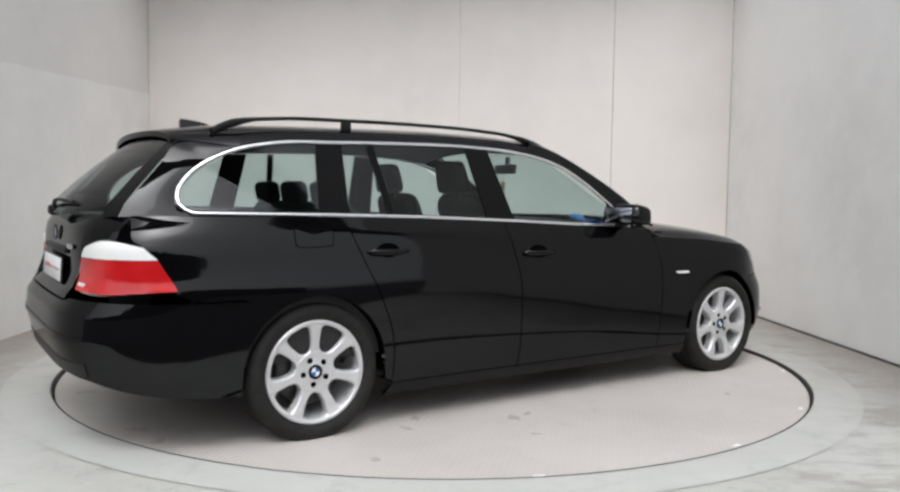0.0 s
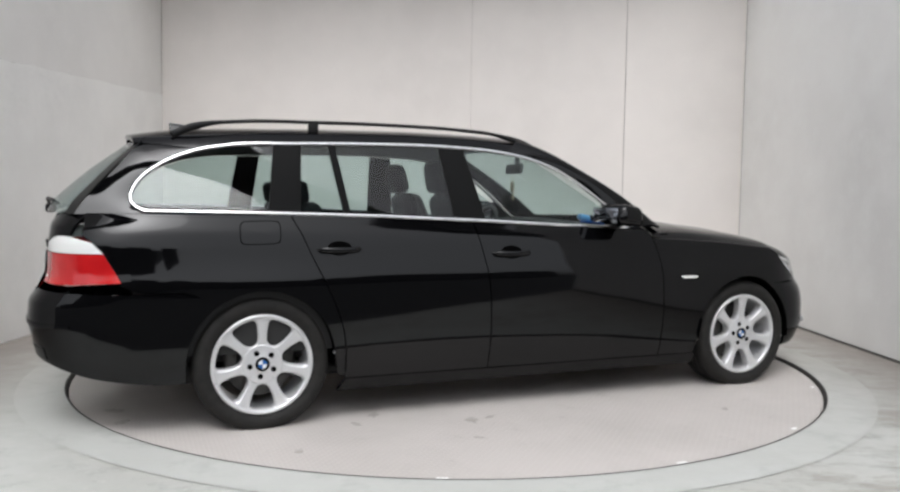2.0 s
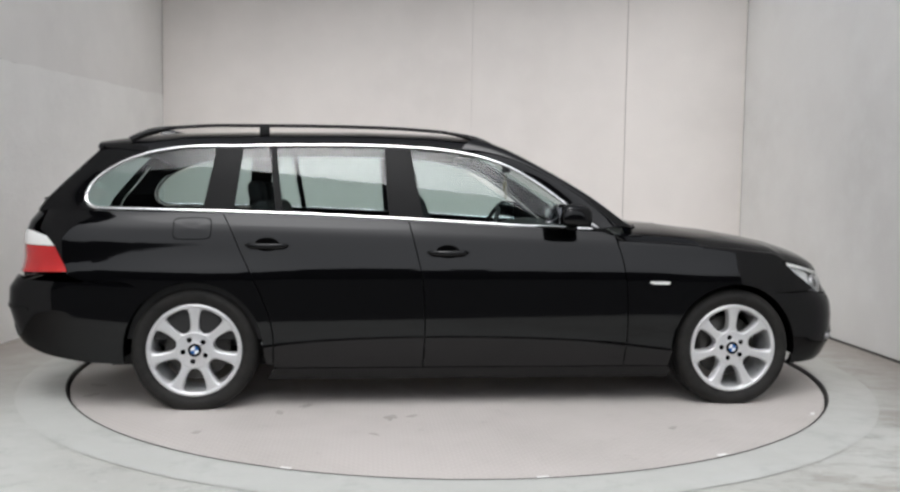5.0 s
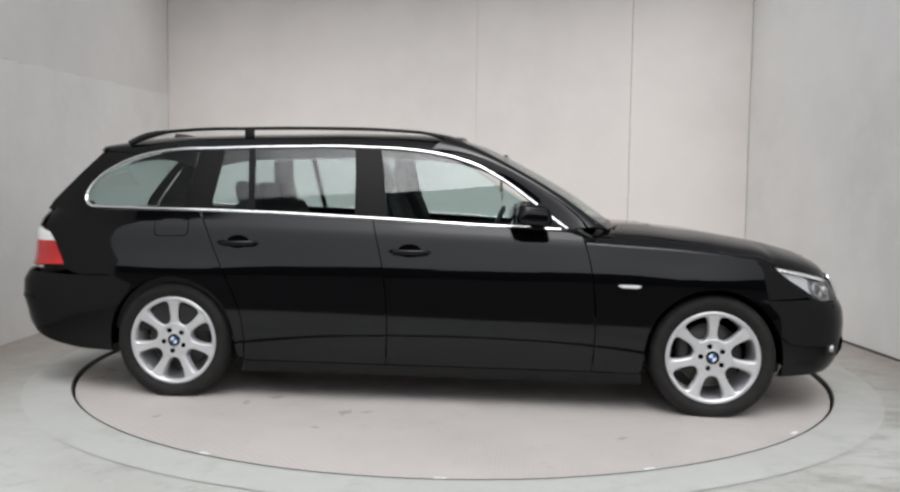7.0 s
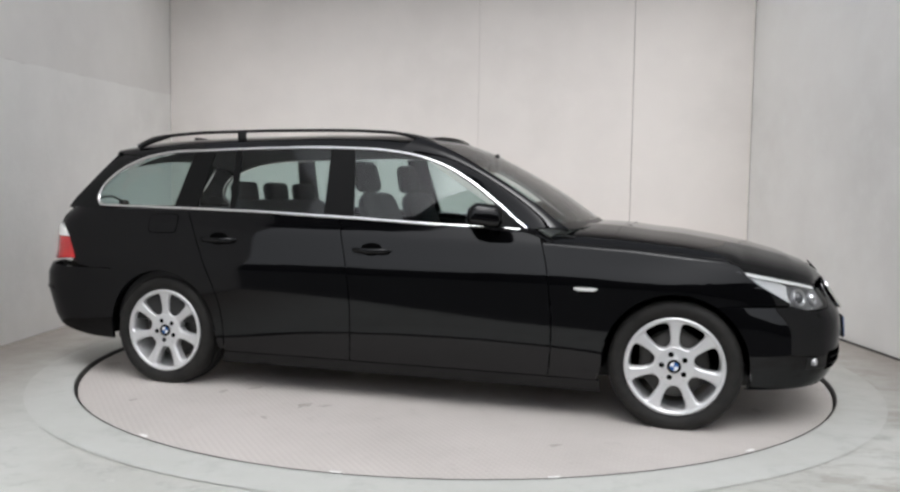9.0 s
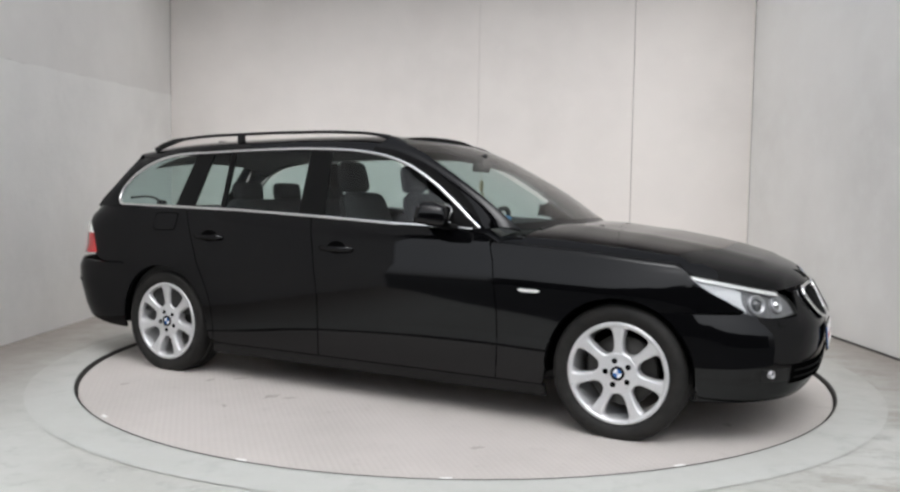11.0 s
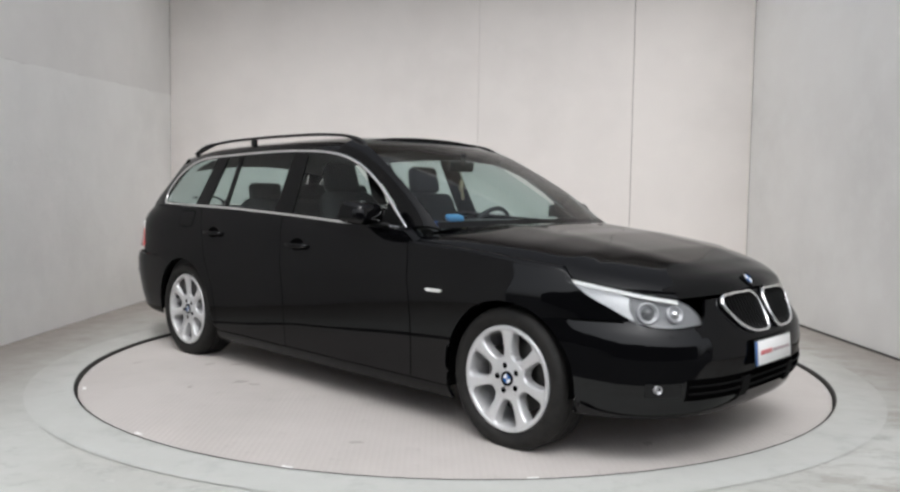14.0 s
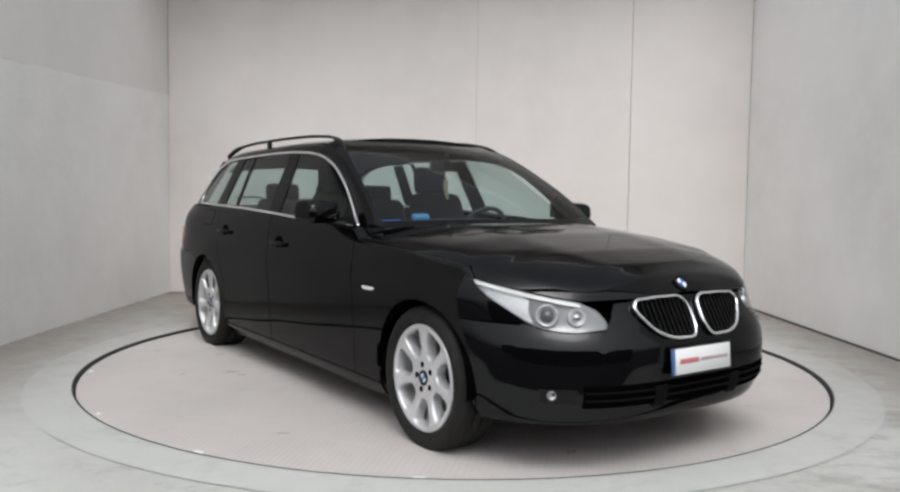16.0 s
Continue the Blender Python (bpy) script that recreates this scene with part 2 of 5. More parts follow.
def spl(pts, n):
    """n points along a smooth curve through pts."""
    P = np.array(pts, float)
    if len(P) == 2:
        return P[0] + (P[1] - P[0]) * np.linspace(0, 1, n)[:, None]
    d = np.r_[0, np.cumsum(np.linalg.norm(np.diff(P, axis=0), axis=1))]
    m = np.empty_like(P)
    s = np.diff(P, axis=0) / np.diff(d)[:, None]
    m[0], m[-1] = s[0], s[-1]
    w = np.diff(d)
    m[1:-1] = (s[:-1] * w[1:, None] + s[1:] * w[:-1, None]) / (w[1:] + w[:-1])[:, None]
    t = np.linspace(0, d[-1], n)
    k = np.clip(np.searchsorted(d, t, side="right") - 1, 0, len(w) - 1)
    h = w[k]
    u = ((t - d[k]) / h)[:, None]
    h = h[:, None]
    return ((2 * u**3 - 3 * u**2 + 1) * P[k] + (u**3 - 2 * u**2 + u) * h * m[k]
            + (-2 * u**3 + 3 * u**2) * P[k + 1] + (u**3 - u**2) * h * m[k + 1])


def coons(b, t, l, r, nu, nv):
    """A grid of 2D or 3D points between four edge curves: b and t run left to right, l and r bottom to top."""
    b, t, l, r = spl(b, nu), spl(t, nu), spl(l, nv), spl(r, nv)
    u, v = np.linspace(0, 1, nu)[:, None, None], np.linspace(0, 1, nv)[None, :, None]
    return ((1 - v) * b[:, None] + v * t[:, None] + (1 - u) * l[None] + u * r[None]
            - ((1 - u) * (1 - v) * b[0] + u * (1 - v) * b[-1] + (1 - u) * v * t[0] + u * v * t[-1]))


def shell(P, depth=0.014, centre=None):
    """A sheet through a grid of points, facing away from the car's middle, with its rim folded inwards."""
    P = np.asarray(P, float)
    m, n = P.shape[:2]
    N = np.cross(np.gradient(P, axis=0), np.gradient(P, axis=1))
    N /= np.linalg.norm(N, axis=2)[..., None] + 1e-12
    C = np.stack([P[..., 0] * 0.75, P[..., 1] * 0, P[..., 2] * 0 + 0.6], -1) if centre is None else np.array(centre, float)
    out = np.sum(N * (P - C)) > 0
    if not out:
        N = -N
    V = list(P.reshape(-1, 3))
    F = []
    for i in range(m - 1):
        for j in range(n - 1):
            q = (i * n + j, (i + 1) * n + j, (i + 1) * n + j + 1, i * n + j + 1)
            F.append(q if out else q[::-1])
    if depth:
        ring = ([(i, 0) for i in range(m)] + [(m - 1, j) for j in range(1, n)] + [(i, n - 1) for i in range(m - 2, -1, -1)]
                + [(0, j) for j in range(n - 2, 0, -1)])
        k = len(V)
        for i, j in ring:
            V.append(P[i, j])
            V.append(P[i, j] - N[i, j] * depth)
        L = len(ring)
        for a in range(L):
            b = (a + 1) % L
            q = (k + 2 * a, k + 2 * b, k + 2 * b + 1, k + 2 * a + 1)
            F.append(q[::-1] if out else q)
    return V, F


def tube(pts, ra, rb=None, n=8, closed=False, up=(0, 0, 1), cap=True):
    """A tube along pts; ra across, rb along up; either may be a list."""
    P = np.array(pts, float)
    m = len(P)
    ra = np.broadcast_to(ra, m)
    rb = ra if rb is None else np.broadcast_to(rb, m)
    T = np.roll(P, -1, 0) - np.roll(P, 1, 0) if closed else np.gradient(P, axis=0)
    T /= np.linalg.norm(T, axis=1)[:, None] + 1e-12
    V, F = [], []
    for i in range(m):
        side = np.cross(T[i], up)
        side /= np.linalg.norm(side) + 1e-12
        u2 = np.cross(side, T[i])
        for k in range(n):
            a = 2 * math.pi * k / n
            V.append(P[i] + side * ra[i] * math.cos(a) + u2 * rb[i] * math.sin(a))
    for i in range(m if closed else m - 1):
        for k in range(n):
            j = (i + 1) % m
            F.append((i * n + k, i * n + (k + 1) % n, j * n + (k + 1) % n, j * n + k))
    if cap and not closed:
        F += [tuple(range(n)), tuple(reversed(range((m - 1) * n, m * n)))]
    return V, F


def lathe(profile, n=48, axis="y", closed=False):
    """Turn (radius, height) pairs round an axis."""
    V, F = [], []
    m = len(profile)
    for i in range(n):
        a = 2 * math.pi * i / n
        for r, h in profile:
            c, s = r * math.cos(a), r * math.sin(a)
            V.append((c, h, s) if axis == "y" else (c, s, h))
    for i in range(n):
        j = (i + 1) % n
        for k in range(m if closed else m - 1):
            k2 = (k + 1) % m
            F.append((i * m + k, i * m + k2, j * m + k2, j * m + k))
    return V, F


def rbox(sx, sy, sz, bev, seg=3, m=None, taper=None):
    """A box with rounded edges about the origin; taper: scale of the top in x and y."""
    bm = bmesh.new()
    bmesh.ops.create_cube(bm, size=1)
    for v in bm.verts:
        k = taper if (taper and v.co.z > 0) else (1, 1)
        v.co = Vector((v.co.x * sx * k[0], v.co.y * sy * k[1], v.co.z * sz))
    bmesh.ops.bevel(bm, geom=bm.edges[:], offset=bev, segments=seg, profile=0.5, affect="EDGES")
    bm.verts.index_update()
    V, F = [v.co.copy() for v in bm.verts], [tuple(v.index for v in f.verts) for f in bm.faces]
    bm.free()
    return moved((V, F), m) if m else (V, F)


def thing(name, label, category, m=None, group=""):
    ob = new(name)
    ob.empty_display_size = 0.2
    if m:
        ob.matrix_basis = m
    return tagged(ob, label, category, group)


# ================= the room =================
CORNER_L, CORNER_R = (-3.125, 3.375), (3.012, 2.925)
FRONT_L, FRONT_R = (-3.285, -2.95), (3.244, -2.95)
WALL_H = 4.2
R_TABLE = 2.336


def wall_block(a, b, z0, z1, thick, outward):
    """An upright slab from a to b on plan; outward: +1 thickens to the left of the way from a to b."""
    a, b = Vector(a), Vector(b)
    d = (b - a).normalized()
    nrm = Vector((-d.y, d.x)) * thick * outward
    q = [a, b, b + nrm, a + nrm]
    V = [(p.x, p.y, z) for z in (z0, z1) for p in q]
    F = [(0, 1, 2, 3), (7, 6, 5, 4), (0, 4, 5, 1), (1, 5, 6, 2), (2, 6, 7, 3), (3, 7, 4, 0)]
    return V, F


def structure(name, VF, mat, label, smooth=False):
    return tagged(part(name, VF, mat, smooth=smooth), label, name.split("_")[0], kind="structure")


def annulus(r0, r1, z, n=160, rings=1):
    V, F = [], []
    for k in range(rings + 1):
        r = r0 * (r1 / r0) ** (k / rings)
        V += [(r * math.cos(2 * math.pi * i / n), r * math.sin(2 * math.pi * i / n), z) for i in range(n)]
    for k in range(rings):
        for i in range(n):
            j = (i + 1) % n
            F.append((k * n + i, (k + 1) * n + i, (k + 1) * n + j, k * n + j))
    return V, F


_V, _F = annulus(R_TABLE + 0.012, 7.2, 0, rings=6)
_V = [(x * k, y * k, z) for (x, y, z) in _V for k in ((min(1.0, 2.95 / -y) if y < 0 and math.hypot(x, y) > 2.5 else 1.0),)]
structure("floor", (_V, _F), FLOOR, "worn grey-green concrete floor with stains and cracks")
apron = structure("floor_apron", join(annulus(R_TABLE + 0.010, 2.60, 0.004), lathe([(R_TABLE + 0.010, 0.004), (R_TABLE + 0.010, 0.001)], 160, "z")),
                  APRON, "smooth pale grey screed ring around the turntable")
# the flat black top strip paints in the shaded gap round the deck
structure("floor_edge", lathe([(R_TABLE + 0.019, 0.0055), (R_TABLE + 0.010, 0.0055), (R_TABLE + 0.008, -0.004), (R_TABLE + 0.008, -0.12)], 160, "z"), PIT, "black edge of the turntable pit, its flat top drawn for the gap's shade", True)
structure("ground", annulus(2.45, 900, -0.008, rings=12), ASPHALT, "dark asphalt yard reaching to the horizon")
structure("pit", join(lathe([(R_TABLE + 0.05, -0.12), (0.01, -0.12)], 96, "z")), PIT, "dark steel pit under the turntable")

back = structure("wall_north", wall_block(CORNER_L, CORNER_R, -0.01, WALL_H, 0.2, 1), SEAM, "pale beige boarded back wall with upright joints")
_e = (Vector(CORNER_R) - Vector(CORNER_L))
_len = _e.length
_d = _e.normalized()
_edges = [0.004, 3.345, 4.945, _len - 0.004]
for _i in range(3):
    _a, _b = _edges[_i] + (0.003, 0.0013, 0.0035)[_i], _edges[_i + 1] - (0.0013, 0.0035, 0.003)[_i]
    _pa, _pb = Vector(CORNER_L) + _d * _a, Vector(CORNER_L) + _d * _b
    _nrm = Vector((_d.y, -_d.x))
    _off = (0.010, 0.012, 0.009)[_i]
    _v = [(p.x + _nrm.x * o, p.y + _nrm.y * o, z) for z in (0.004, WALL_H - 0.01) for p, o in ((_pa, 0), (_pa, _off - 0.002), (_pa + _d * 0.002, _off), (_pb - _d * 0.002, _off), (_pb, _off - 0.002), (_pb, 0))]
    _f = [(0, 1, 7, 6), (1, 2, 8, 7), (2, 3, 9, 8), (3, 4, 10, 9), (4, 5, 11, 10), tuple(range(5, -1, -1)), tuple(range(6, 12))]
    part("wall_panel", (_v, _f), WALL_BACK, back, smooth=False)

left = structure("wall_west", wall_block(FRONT_L, CORNER_L, -0.01, WALL_H, 0.2, 1), WALL_UPPER, "grey plastered side wall, rough white render below")
# rough lower render, a little proud, its top edge uneven
_a, _b = Vector(FRONT_L), Vector(CORNER_L)
_n = 60
_v, _f = [], []
_in = Vector(((_b - _a).y, -(_b - _a).x)).normalized()
for _i in range(_n + 1):
    _p = _a + (_b - _a) * (_i / _n)
    _top = 1.90 + 0.25 * _i / _n + 0.012 * noise.noise(Vector((_i * 0.35, 0, 3)))
    for _z, _o in ((0.002, 0.006), (_top - 0.02, 0.006), (_top, 0.006), (_top + 0.001, 0.0)):
        _v.append((_p.x + _in.x * _o, _p.y + _in.y * _o, _z))
for _i in range(_n):
    for _k in range(3):
        _f.append((_i * 4 + _k, _i * 4 + _k + 1, _i * 4 + 5 + _k, _i * 4 + 4 + _k))
part("lower_render", (_v, [tuple(reversed(q)) for q in _f]), WALL_LEFT, left, "rough white render with an uneven upper edge", smooth=False)
_v, _f = [], []
for _i in range(161):
    _u = 0.45 + 0.55 * _i / 160
    _p = _a + (_b - _a) * _u
    _top = 1.90 + 0.25 * _u + 0.012 * noise.noise(Vector((_u * 21, 0, 3))) + 0.004 * noise.noise(Vector((_i * 0.6, 2, 0)))
    _w = max(0.0, 0.008 * noise.noise(Vector((_i * 0.23, 5, 1)))) - 0.0035
    for _z in (_top - 0.004, _top + _w):
        _v.append((_p.x + _in.x * 0.0075, _p.y + _in.y * 0.0075, _z))
for _i in range(160):
    _f.append((2 * _i, 2 * _i + 2, 2 * _i + 3, 2 * _i + 1))
part("crack", (_v, _f), CRACK, left, "thin broken crack along the edge of the render", smooth=False)
right = structure("wall_east", wall_block(CORNER_R, FRONT_R, -0.01, WALL_H, 0.2, 1), WALL_RIGHT, "off-white plastered side wall")
# added dark strip that draws the gap line at the wall foot
_a, _b = Vector(CORNER_R), Vector(FRONT_R)
_in = Vector((-(_b - _a).y, (_b - _a).x)).normalized() * -1
_q = [(_a + _in * 0.001), (_b + _in * 0.001), (_b + _in * 0.009), (_a + _in * 0.009)]
structure("baseboard", ([(p.x, p.y, z) for z in (0.0, 0.017) for p in _q], [(0, 1, 2, 3), (7, 6, 5, 4), (0, 4, 5, 1), (1, 5, 6, 2), (2, 6, 7, 3), (3, 7, 4, 0)]), GAP_LINE, "thin dark strip added to draw the gap line along the wall foot")
# unseen slab, added to hold skylight off the back of the bay
structure("ceiling", ([(-3.7, 2.1, WALL_H), (3.7, 2.1, WALL_H), (3.7, 3.8, WALL_H), (-3.7, 3.8, WALL_H),
                       (-3.7, 2.1, WALL_H + 0.15), (3.7, 2.1, WALL_H + 0.15), (3.7, 3.8, WALL_H + 0.15), (-3.7, 3.8, WALL_H + 0.15)],
                      [(0, 1, 2, 3), (7, 6, 5, 4), (0, 4, 5, 1), (1, 5, 6, 2), (2, 6, 7, 3), (3, 7, 4, 0)]), WALL_UPPER, "unseen pale slab added over the back of the bay to dim it")
# unseen beam, added so a dark band mirrors under the side windows
structure("lintel", wall_block((3.45, -2.95), (-3.45, -2.95), 2.80, 3.15, 0.2, -1), UNSEEN_DARK, "unseen dark beam over the open front, added for the car's reflections")
# unseen stepped wall behind the viewpoint, added to mirror dark in the paint
_rng = random.Random(5)
_x, _blocks = -14.0, []
while _x < 14.0:
    _w = _rng.uniform(0.5, 2.2)
    _blocks.append(wall_block((_x + _w, -13), (_x, -13), -0.05, 3.3 + _rng.choice((0.0, 0.08, 0.16, 0.34, 0.42)), 0.3, -1))
    _x += _w + 0.004
structure("wall_south", join(*_blocks), UNSEEN_DARK, "unseen dark wall with an uneven top, added for the car's reflections")

# ================= turntable =================
table = thing("turntable", "round pale grey-pink tread-plate turntable set flush in the floor", "turntable")
_rt = R_TABLE - 0.003
part("deck", join(annulus(0.001, _rt - 0.02, -0.012, 160, 10)), DECK, table, smooth=False)
part("rim", lathe([(_rt - 0.02, -0.012), (_rt - 0.003, -0.0115), (_rt, -0.015), (_rt, -0.08)], 160, "z"), DECK, table)
for _ang in (-112.4, -86.0, -63.8, -38.5):
    _m = pose(0, 0, 0, 0, 0, _ang) @ pose(_rt - 0.035, 0, -0.010)
    part("tape_tab", moved(rbox(0.02, 0.05, 0.003, 0.001, 1), _m), TAB, table, "small white tape mark")

def blot(r, ang, size, seed, stretch=1.8):
    """A thin uneven smear on the deck."""
    rng = random.Random(seed)
    V = [(0, 0, 0)]
    for k in range(20):
        a = 2 * math.pi * k / 20
        q = size * (0.55 + 0.75 * rng.random())
        V.append((q * stretch * math.cos(a), q * math.sin(a), 0))
    return moved((V, [(0, k, k % 20 + 1) for k in range(1, 21)]), pose(0, 0, 0, 0, 0, ang) @ pose(r, 0, -0.0108, 0, 0, rng.uniform(0, 180)))


for _i, (_r, _ang, _sz) in enumerate(((1.61, -128, 0.022), (1.435, -127, 0.028), (1.454, -107, 0.030), (2.18, -163, 0.035), (2.23, -157, 0.03), (1.41, -103, 0.02),
                                      (1.81, 173, 0.05), (2.17, 173.6, 0.045), (1.75, -107, 0.018), (1.9, -60, 0.02), (2.0, -20, 0.022), (2.08, -130, 0.02))):
    part("grime_mark", blot(_r, _ang, _sz, _i), SCUFF, table, "dark smear of tyre grime", smooth=False)

# ================= car =================
A_X = 1.443
WZ, WR = 0.303, 0.326
ARCH = 0.350
CAR_AT = (0.0113, -0.3325)

_zt = np.array([0.10, 0.14, 0.17, 0.20, 0.26, 0.30, 0.36, 0.45, 0.56, 0.64, 0.68, 0.70, 0.73, 0.78, 0.84, 0.89, 0.905, 0.98, 1.05, 1.2])
_wt = np.array([0.79, 0.826, 0.848, 0.862, 0.8735, 0.878, 0.8835, 0.8890, 0.8945, 0.898, 0.8985, 0.8975, 0.8925, 0.8830, 0.8720, 0.8625, 0.8585, 0.8275, 0.801, 0.76])
_zz = np.linspace(0.1, 1.2, 441)
_ww = np.interp(_zz, _zt, _wt)
_ker = np.exp(-0.5 * (np.arange(-8, 9) / 3.5) ** 2)
_ww = np.convolve(np.pad(_ww, 8, mode="edge"), _ker / _ker.sum(), "valid")
NOSE_Z = [0.10, 0.16, 0.22, 0.30, 0.45, 0.52, 0.55, 0.60, 0.65, 0.70, 0.75, 0.80, 0.9]
NOSE_X = [2.08, 2.165, 2.225, 2.265, 2.282, 2.278, 2.268, 2.240, 2.212, 2.185, 2.150, 2.09, 1.95]
TAIL_Z = [0.14, 0.20, 0.26, 0.34, 0.50, 0.60, 0.66, 0.70, 0.75, 0.85, 0.95, 1.00, 1.1]
TAIL_X = [2.28, 2.35, 2.40, 2.445, 2.485, 2.475, 2.435, 2.400, 2.388, 2.388, 2.380, 2.352, 2.29]
X0F, X0R = 1.2, -1.3


def squareness(z):
    return np.interp(z, [0.36, 0.50, 0.60, 0.70, 0.78], [3.2, 3.0, 2.75, 2.8, 3.0])


def crease(x, z):
    """Height on the side profile: its crease follows the falling belt line."""
    shift = np.interp(x, [-2.2, -1.3, 0.2, 0.8, 1.25], [-0.028, -0.022, 0.018, 0.036, 0.0])
    return z + shift * np.clip((z - 0.74) / 0.12, 0, 1)


def rear_square(z):
    return np.interp(z, [0.30, 0.60, 0.72, 0.88, 1.0], [5.0, 5.4, 5.4, 5.6, 4.6])



def width0(z):
    return np.interp(z, _zz, _ww)


def half(x, z):
    """Half the body's width at x and z."""
    x, z = np.asarray(x, float), np.asarray(z, float)
    w = width0(crease(x, z))
    uf = np.clip((x - X0F) / (np.interp(z, NOSE_Z, NOSE_X) - X0F), 0, 0.9999)
    ur = np.clip((X0R - x) / (np.interp(z, TAIL_Z, TAIL_X) + X0R), 0, 0.9999)
    w = w * (1 - uf ** squareness(z)) ** (1 / squareness(z)) * (1 - ur ** rear_square(z)) ** (1 / rear_square(z))
    low = 1 / (1 + np.exp((z - 0.74) / 0.03))
    return w + low * 0.012 * (np.exp(-((x - A_X) / 0.36) ** 2) + np.exp(-((x + A_X) / 0.40) ** 2))


def nose(phi, z):
    """A point of the front end, phi degrees round from the side (0) to the middle (90)."""
    phi, z = np.radians(np.asarray(phi, float)), np.asarray(z, float)
    L = np.interp(z, NOSE_Z, NOSE_X) - X0F
    n = squareness(z)
    side = np.abs(np.cos(phi)) ** (2 / np.interp(z, [0.48, 0.62], [3.8, 3.0]))
    x = X0F + L * (1 - side ** n) ** (1 / n)
    y = width0(z) * np.sign(np.cos(phi)) * side
    y = y + np.sign(y) * 0.012 * np.exp(-((x - A_X) / 0.36) ** 2) / (1 + np.exp((z - 0.74) / 0.03))
    return np.stack([x, -y, z], -1)


def tail(phi, z):
    phi, z = np.radians(np.asarray(phi, float)), np.asarray(z, float)
    L = np.interp(z, TAIL_Z, TAIL_X) + X0R
    n = rear_square(z)
    side = np.abs(np.cos(phi)) ** (2 / np.interp(z, [0.60, 0.72, 0.88], [3.4, 4.0, 5.0]))
    x = X0R - L * (1 - side ** n) ** (1 / n)
    y = width0(crease(x, z)) * np.sign(np.cos(phi)) * side
    y = y + np.sign(y) * 0.012 * np.exp(-((x + A_X) / 0.40) ** 2) / (1 + np.exp((z - 0.74) / 0.03))
    return np.stack([x, -y, z], -1)


def flank(G, lift=0.0):
    """Lay a grid of (x, z) on the body's side, facing the right of the car."""
    G = np.asarray(G)
    return np.stack([G[..., 0], -(half(G[..., 0], G[..., 1]) + lift), G[..., 1]], -1)


BELT_X = [-2.10, -1.96, -1.34, -0.87, -0.25, 0.21, 0.45, 0.70, 0.95]
BELT_Z = [1.022, 1.020, 1.014, 1.004, 0.980, 0.957, 0.949, 0.937, 0.925]


def belt(x):
    return np.interp(x, BELT_X, BELT_Z)


def cabin(G, lift=0.0):
    """Lay a grid of (x, z) on the leaning side of the cabin."""
    G = np.asarray(G)
    x, z = G[..., 0], G[..., 1]
    b = belt(x)
    s = np.clip((x - 0.1) / 0.6, 0, 1)
    r = np.clip((-x - 1.35) / 0.65, 0, 1)
    w = half(x, b) - 0.004 - 0.045 * s * s * (3 - 2 * s) - 0.05 * r * r * (3 - 2 * r) - 0.46 * (z - b)
    return np.stack([x, -(w + lift), z], -1)


TRIM_TOP = [(-1.962, 1.022), (-2.005, 1.045), (-2.020, 1.072), (-2.012, 1.118), (-1.959, 1.189), (-1.884, 1.243), (-1.742, 1.306), (-1.577, 1.341), (-1.245, 1.359),
            (-0.917, 1.370), (-0.435, 1.373), (-0.115, 1.354), (0.045, 1.327), (0.203, 1.275), (0.36, 1.189), (0.515, 1.077), (0.667, 0.960), (0.703, 0.937)]
SHOULDER_X, SHOULDER_Z = [0.6, 0.80, 1.25, 1.69, 1.74, 2.1], [0.872, 0.862, 0.838, 0.795, 0.782, 0.69]


def both(name, VF, mat, parent, label="", **k):
    """The same part on both sides: the right side is given."""
    return part(name, VF, mat, parent, label, **k), part(name, mirrored(VF), mat, parent, label, **k)


car = thing("estate_car", "glossy black estate car with silver alloy wheels and roof rails", "car")
GAPW = 0.003


def front_door():
    rear = [(-0.262, 0.205), (-0.255, 0.35), (-0.262, 0.60), (-0.280, 0.72), (-0.305, 0.83), (-0.348, 0.992)]
    front = [(0.822, 0.205), (0.834, 0.35), (0.828, 0.60), (0.815, 0.70), (0.797, 0.80), (0.782, 0.852), (0.765, 0.905)]
    G = coons([(rear[0][0], 0.205), (front[0][0], 0.205)], [(x, belt(x) - 0.012) for x in np.linspace(-0.348, 0.60, 8)] + [(0.70, 0.925), (0.765, 0.905)], rear, front, 60, 40)
    G[..., 0] = np.clip(G[..., 0], None, 2)
    return shell(flank(G))


def rear_door():
    rear = [(-1.040, 0.205), (-1.040, 0.36), (-1.060, 0.48), (-1.098, 0.58), (-1.148, 0.690), (-1.215, 0.83), (-1.252, 0.914), (-1.300, 1.003)]
    front = [(-0.268, 0.205), (-0.261, 0.35), (-0.268, 0.60), (-0.286, 0.72), (-0.311, 0.83), (-0.354, 0.992)]
    G = coons([(-1.040, 0.205), (-0.268, 0.205)], [(x, belt(x) - 0.012) for x in np.linspace(-1.300, -0.354, 8)], rear, front, 50, 40)
    return shell(flank(G))


def shoulder(x):
    return float(np.interp(x, SHOULDER_X, SHOULDER_Z))


def hood_edge(x):
    z = shoulder(x) + 0.026
    return float(half(x, shoulder(x))) - 0.035, z


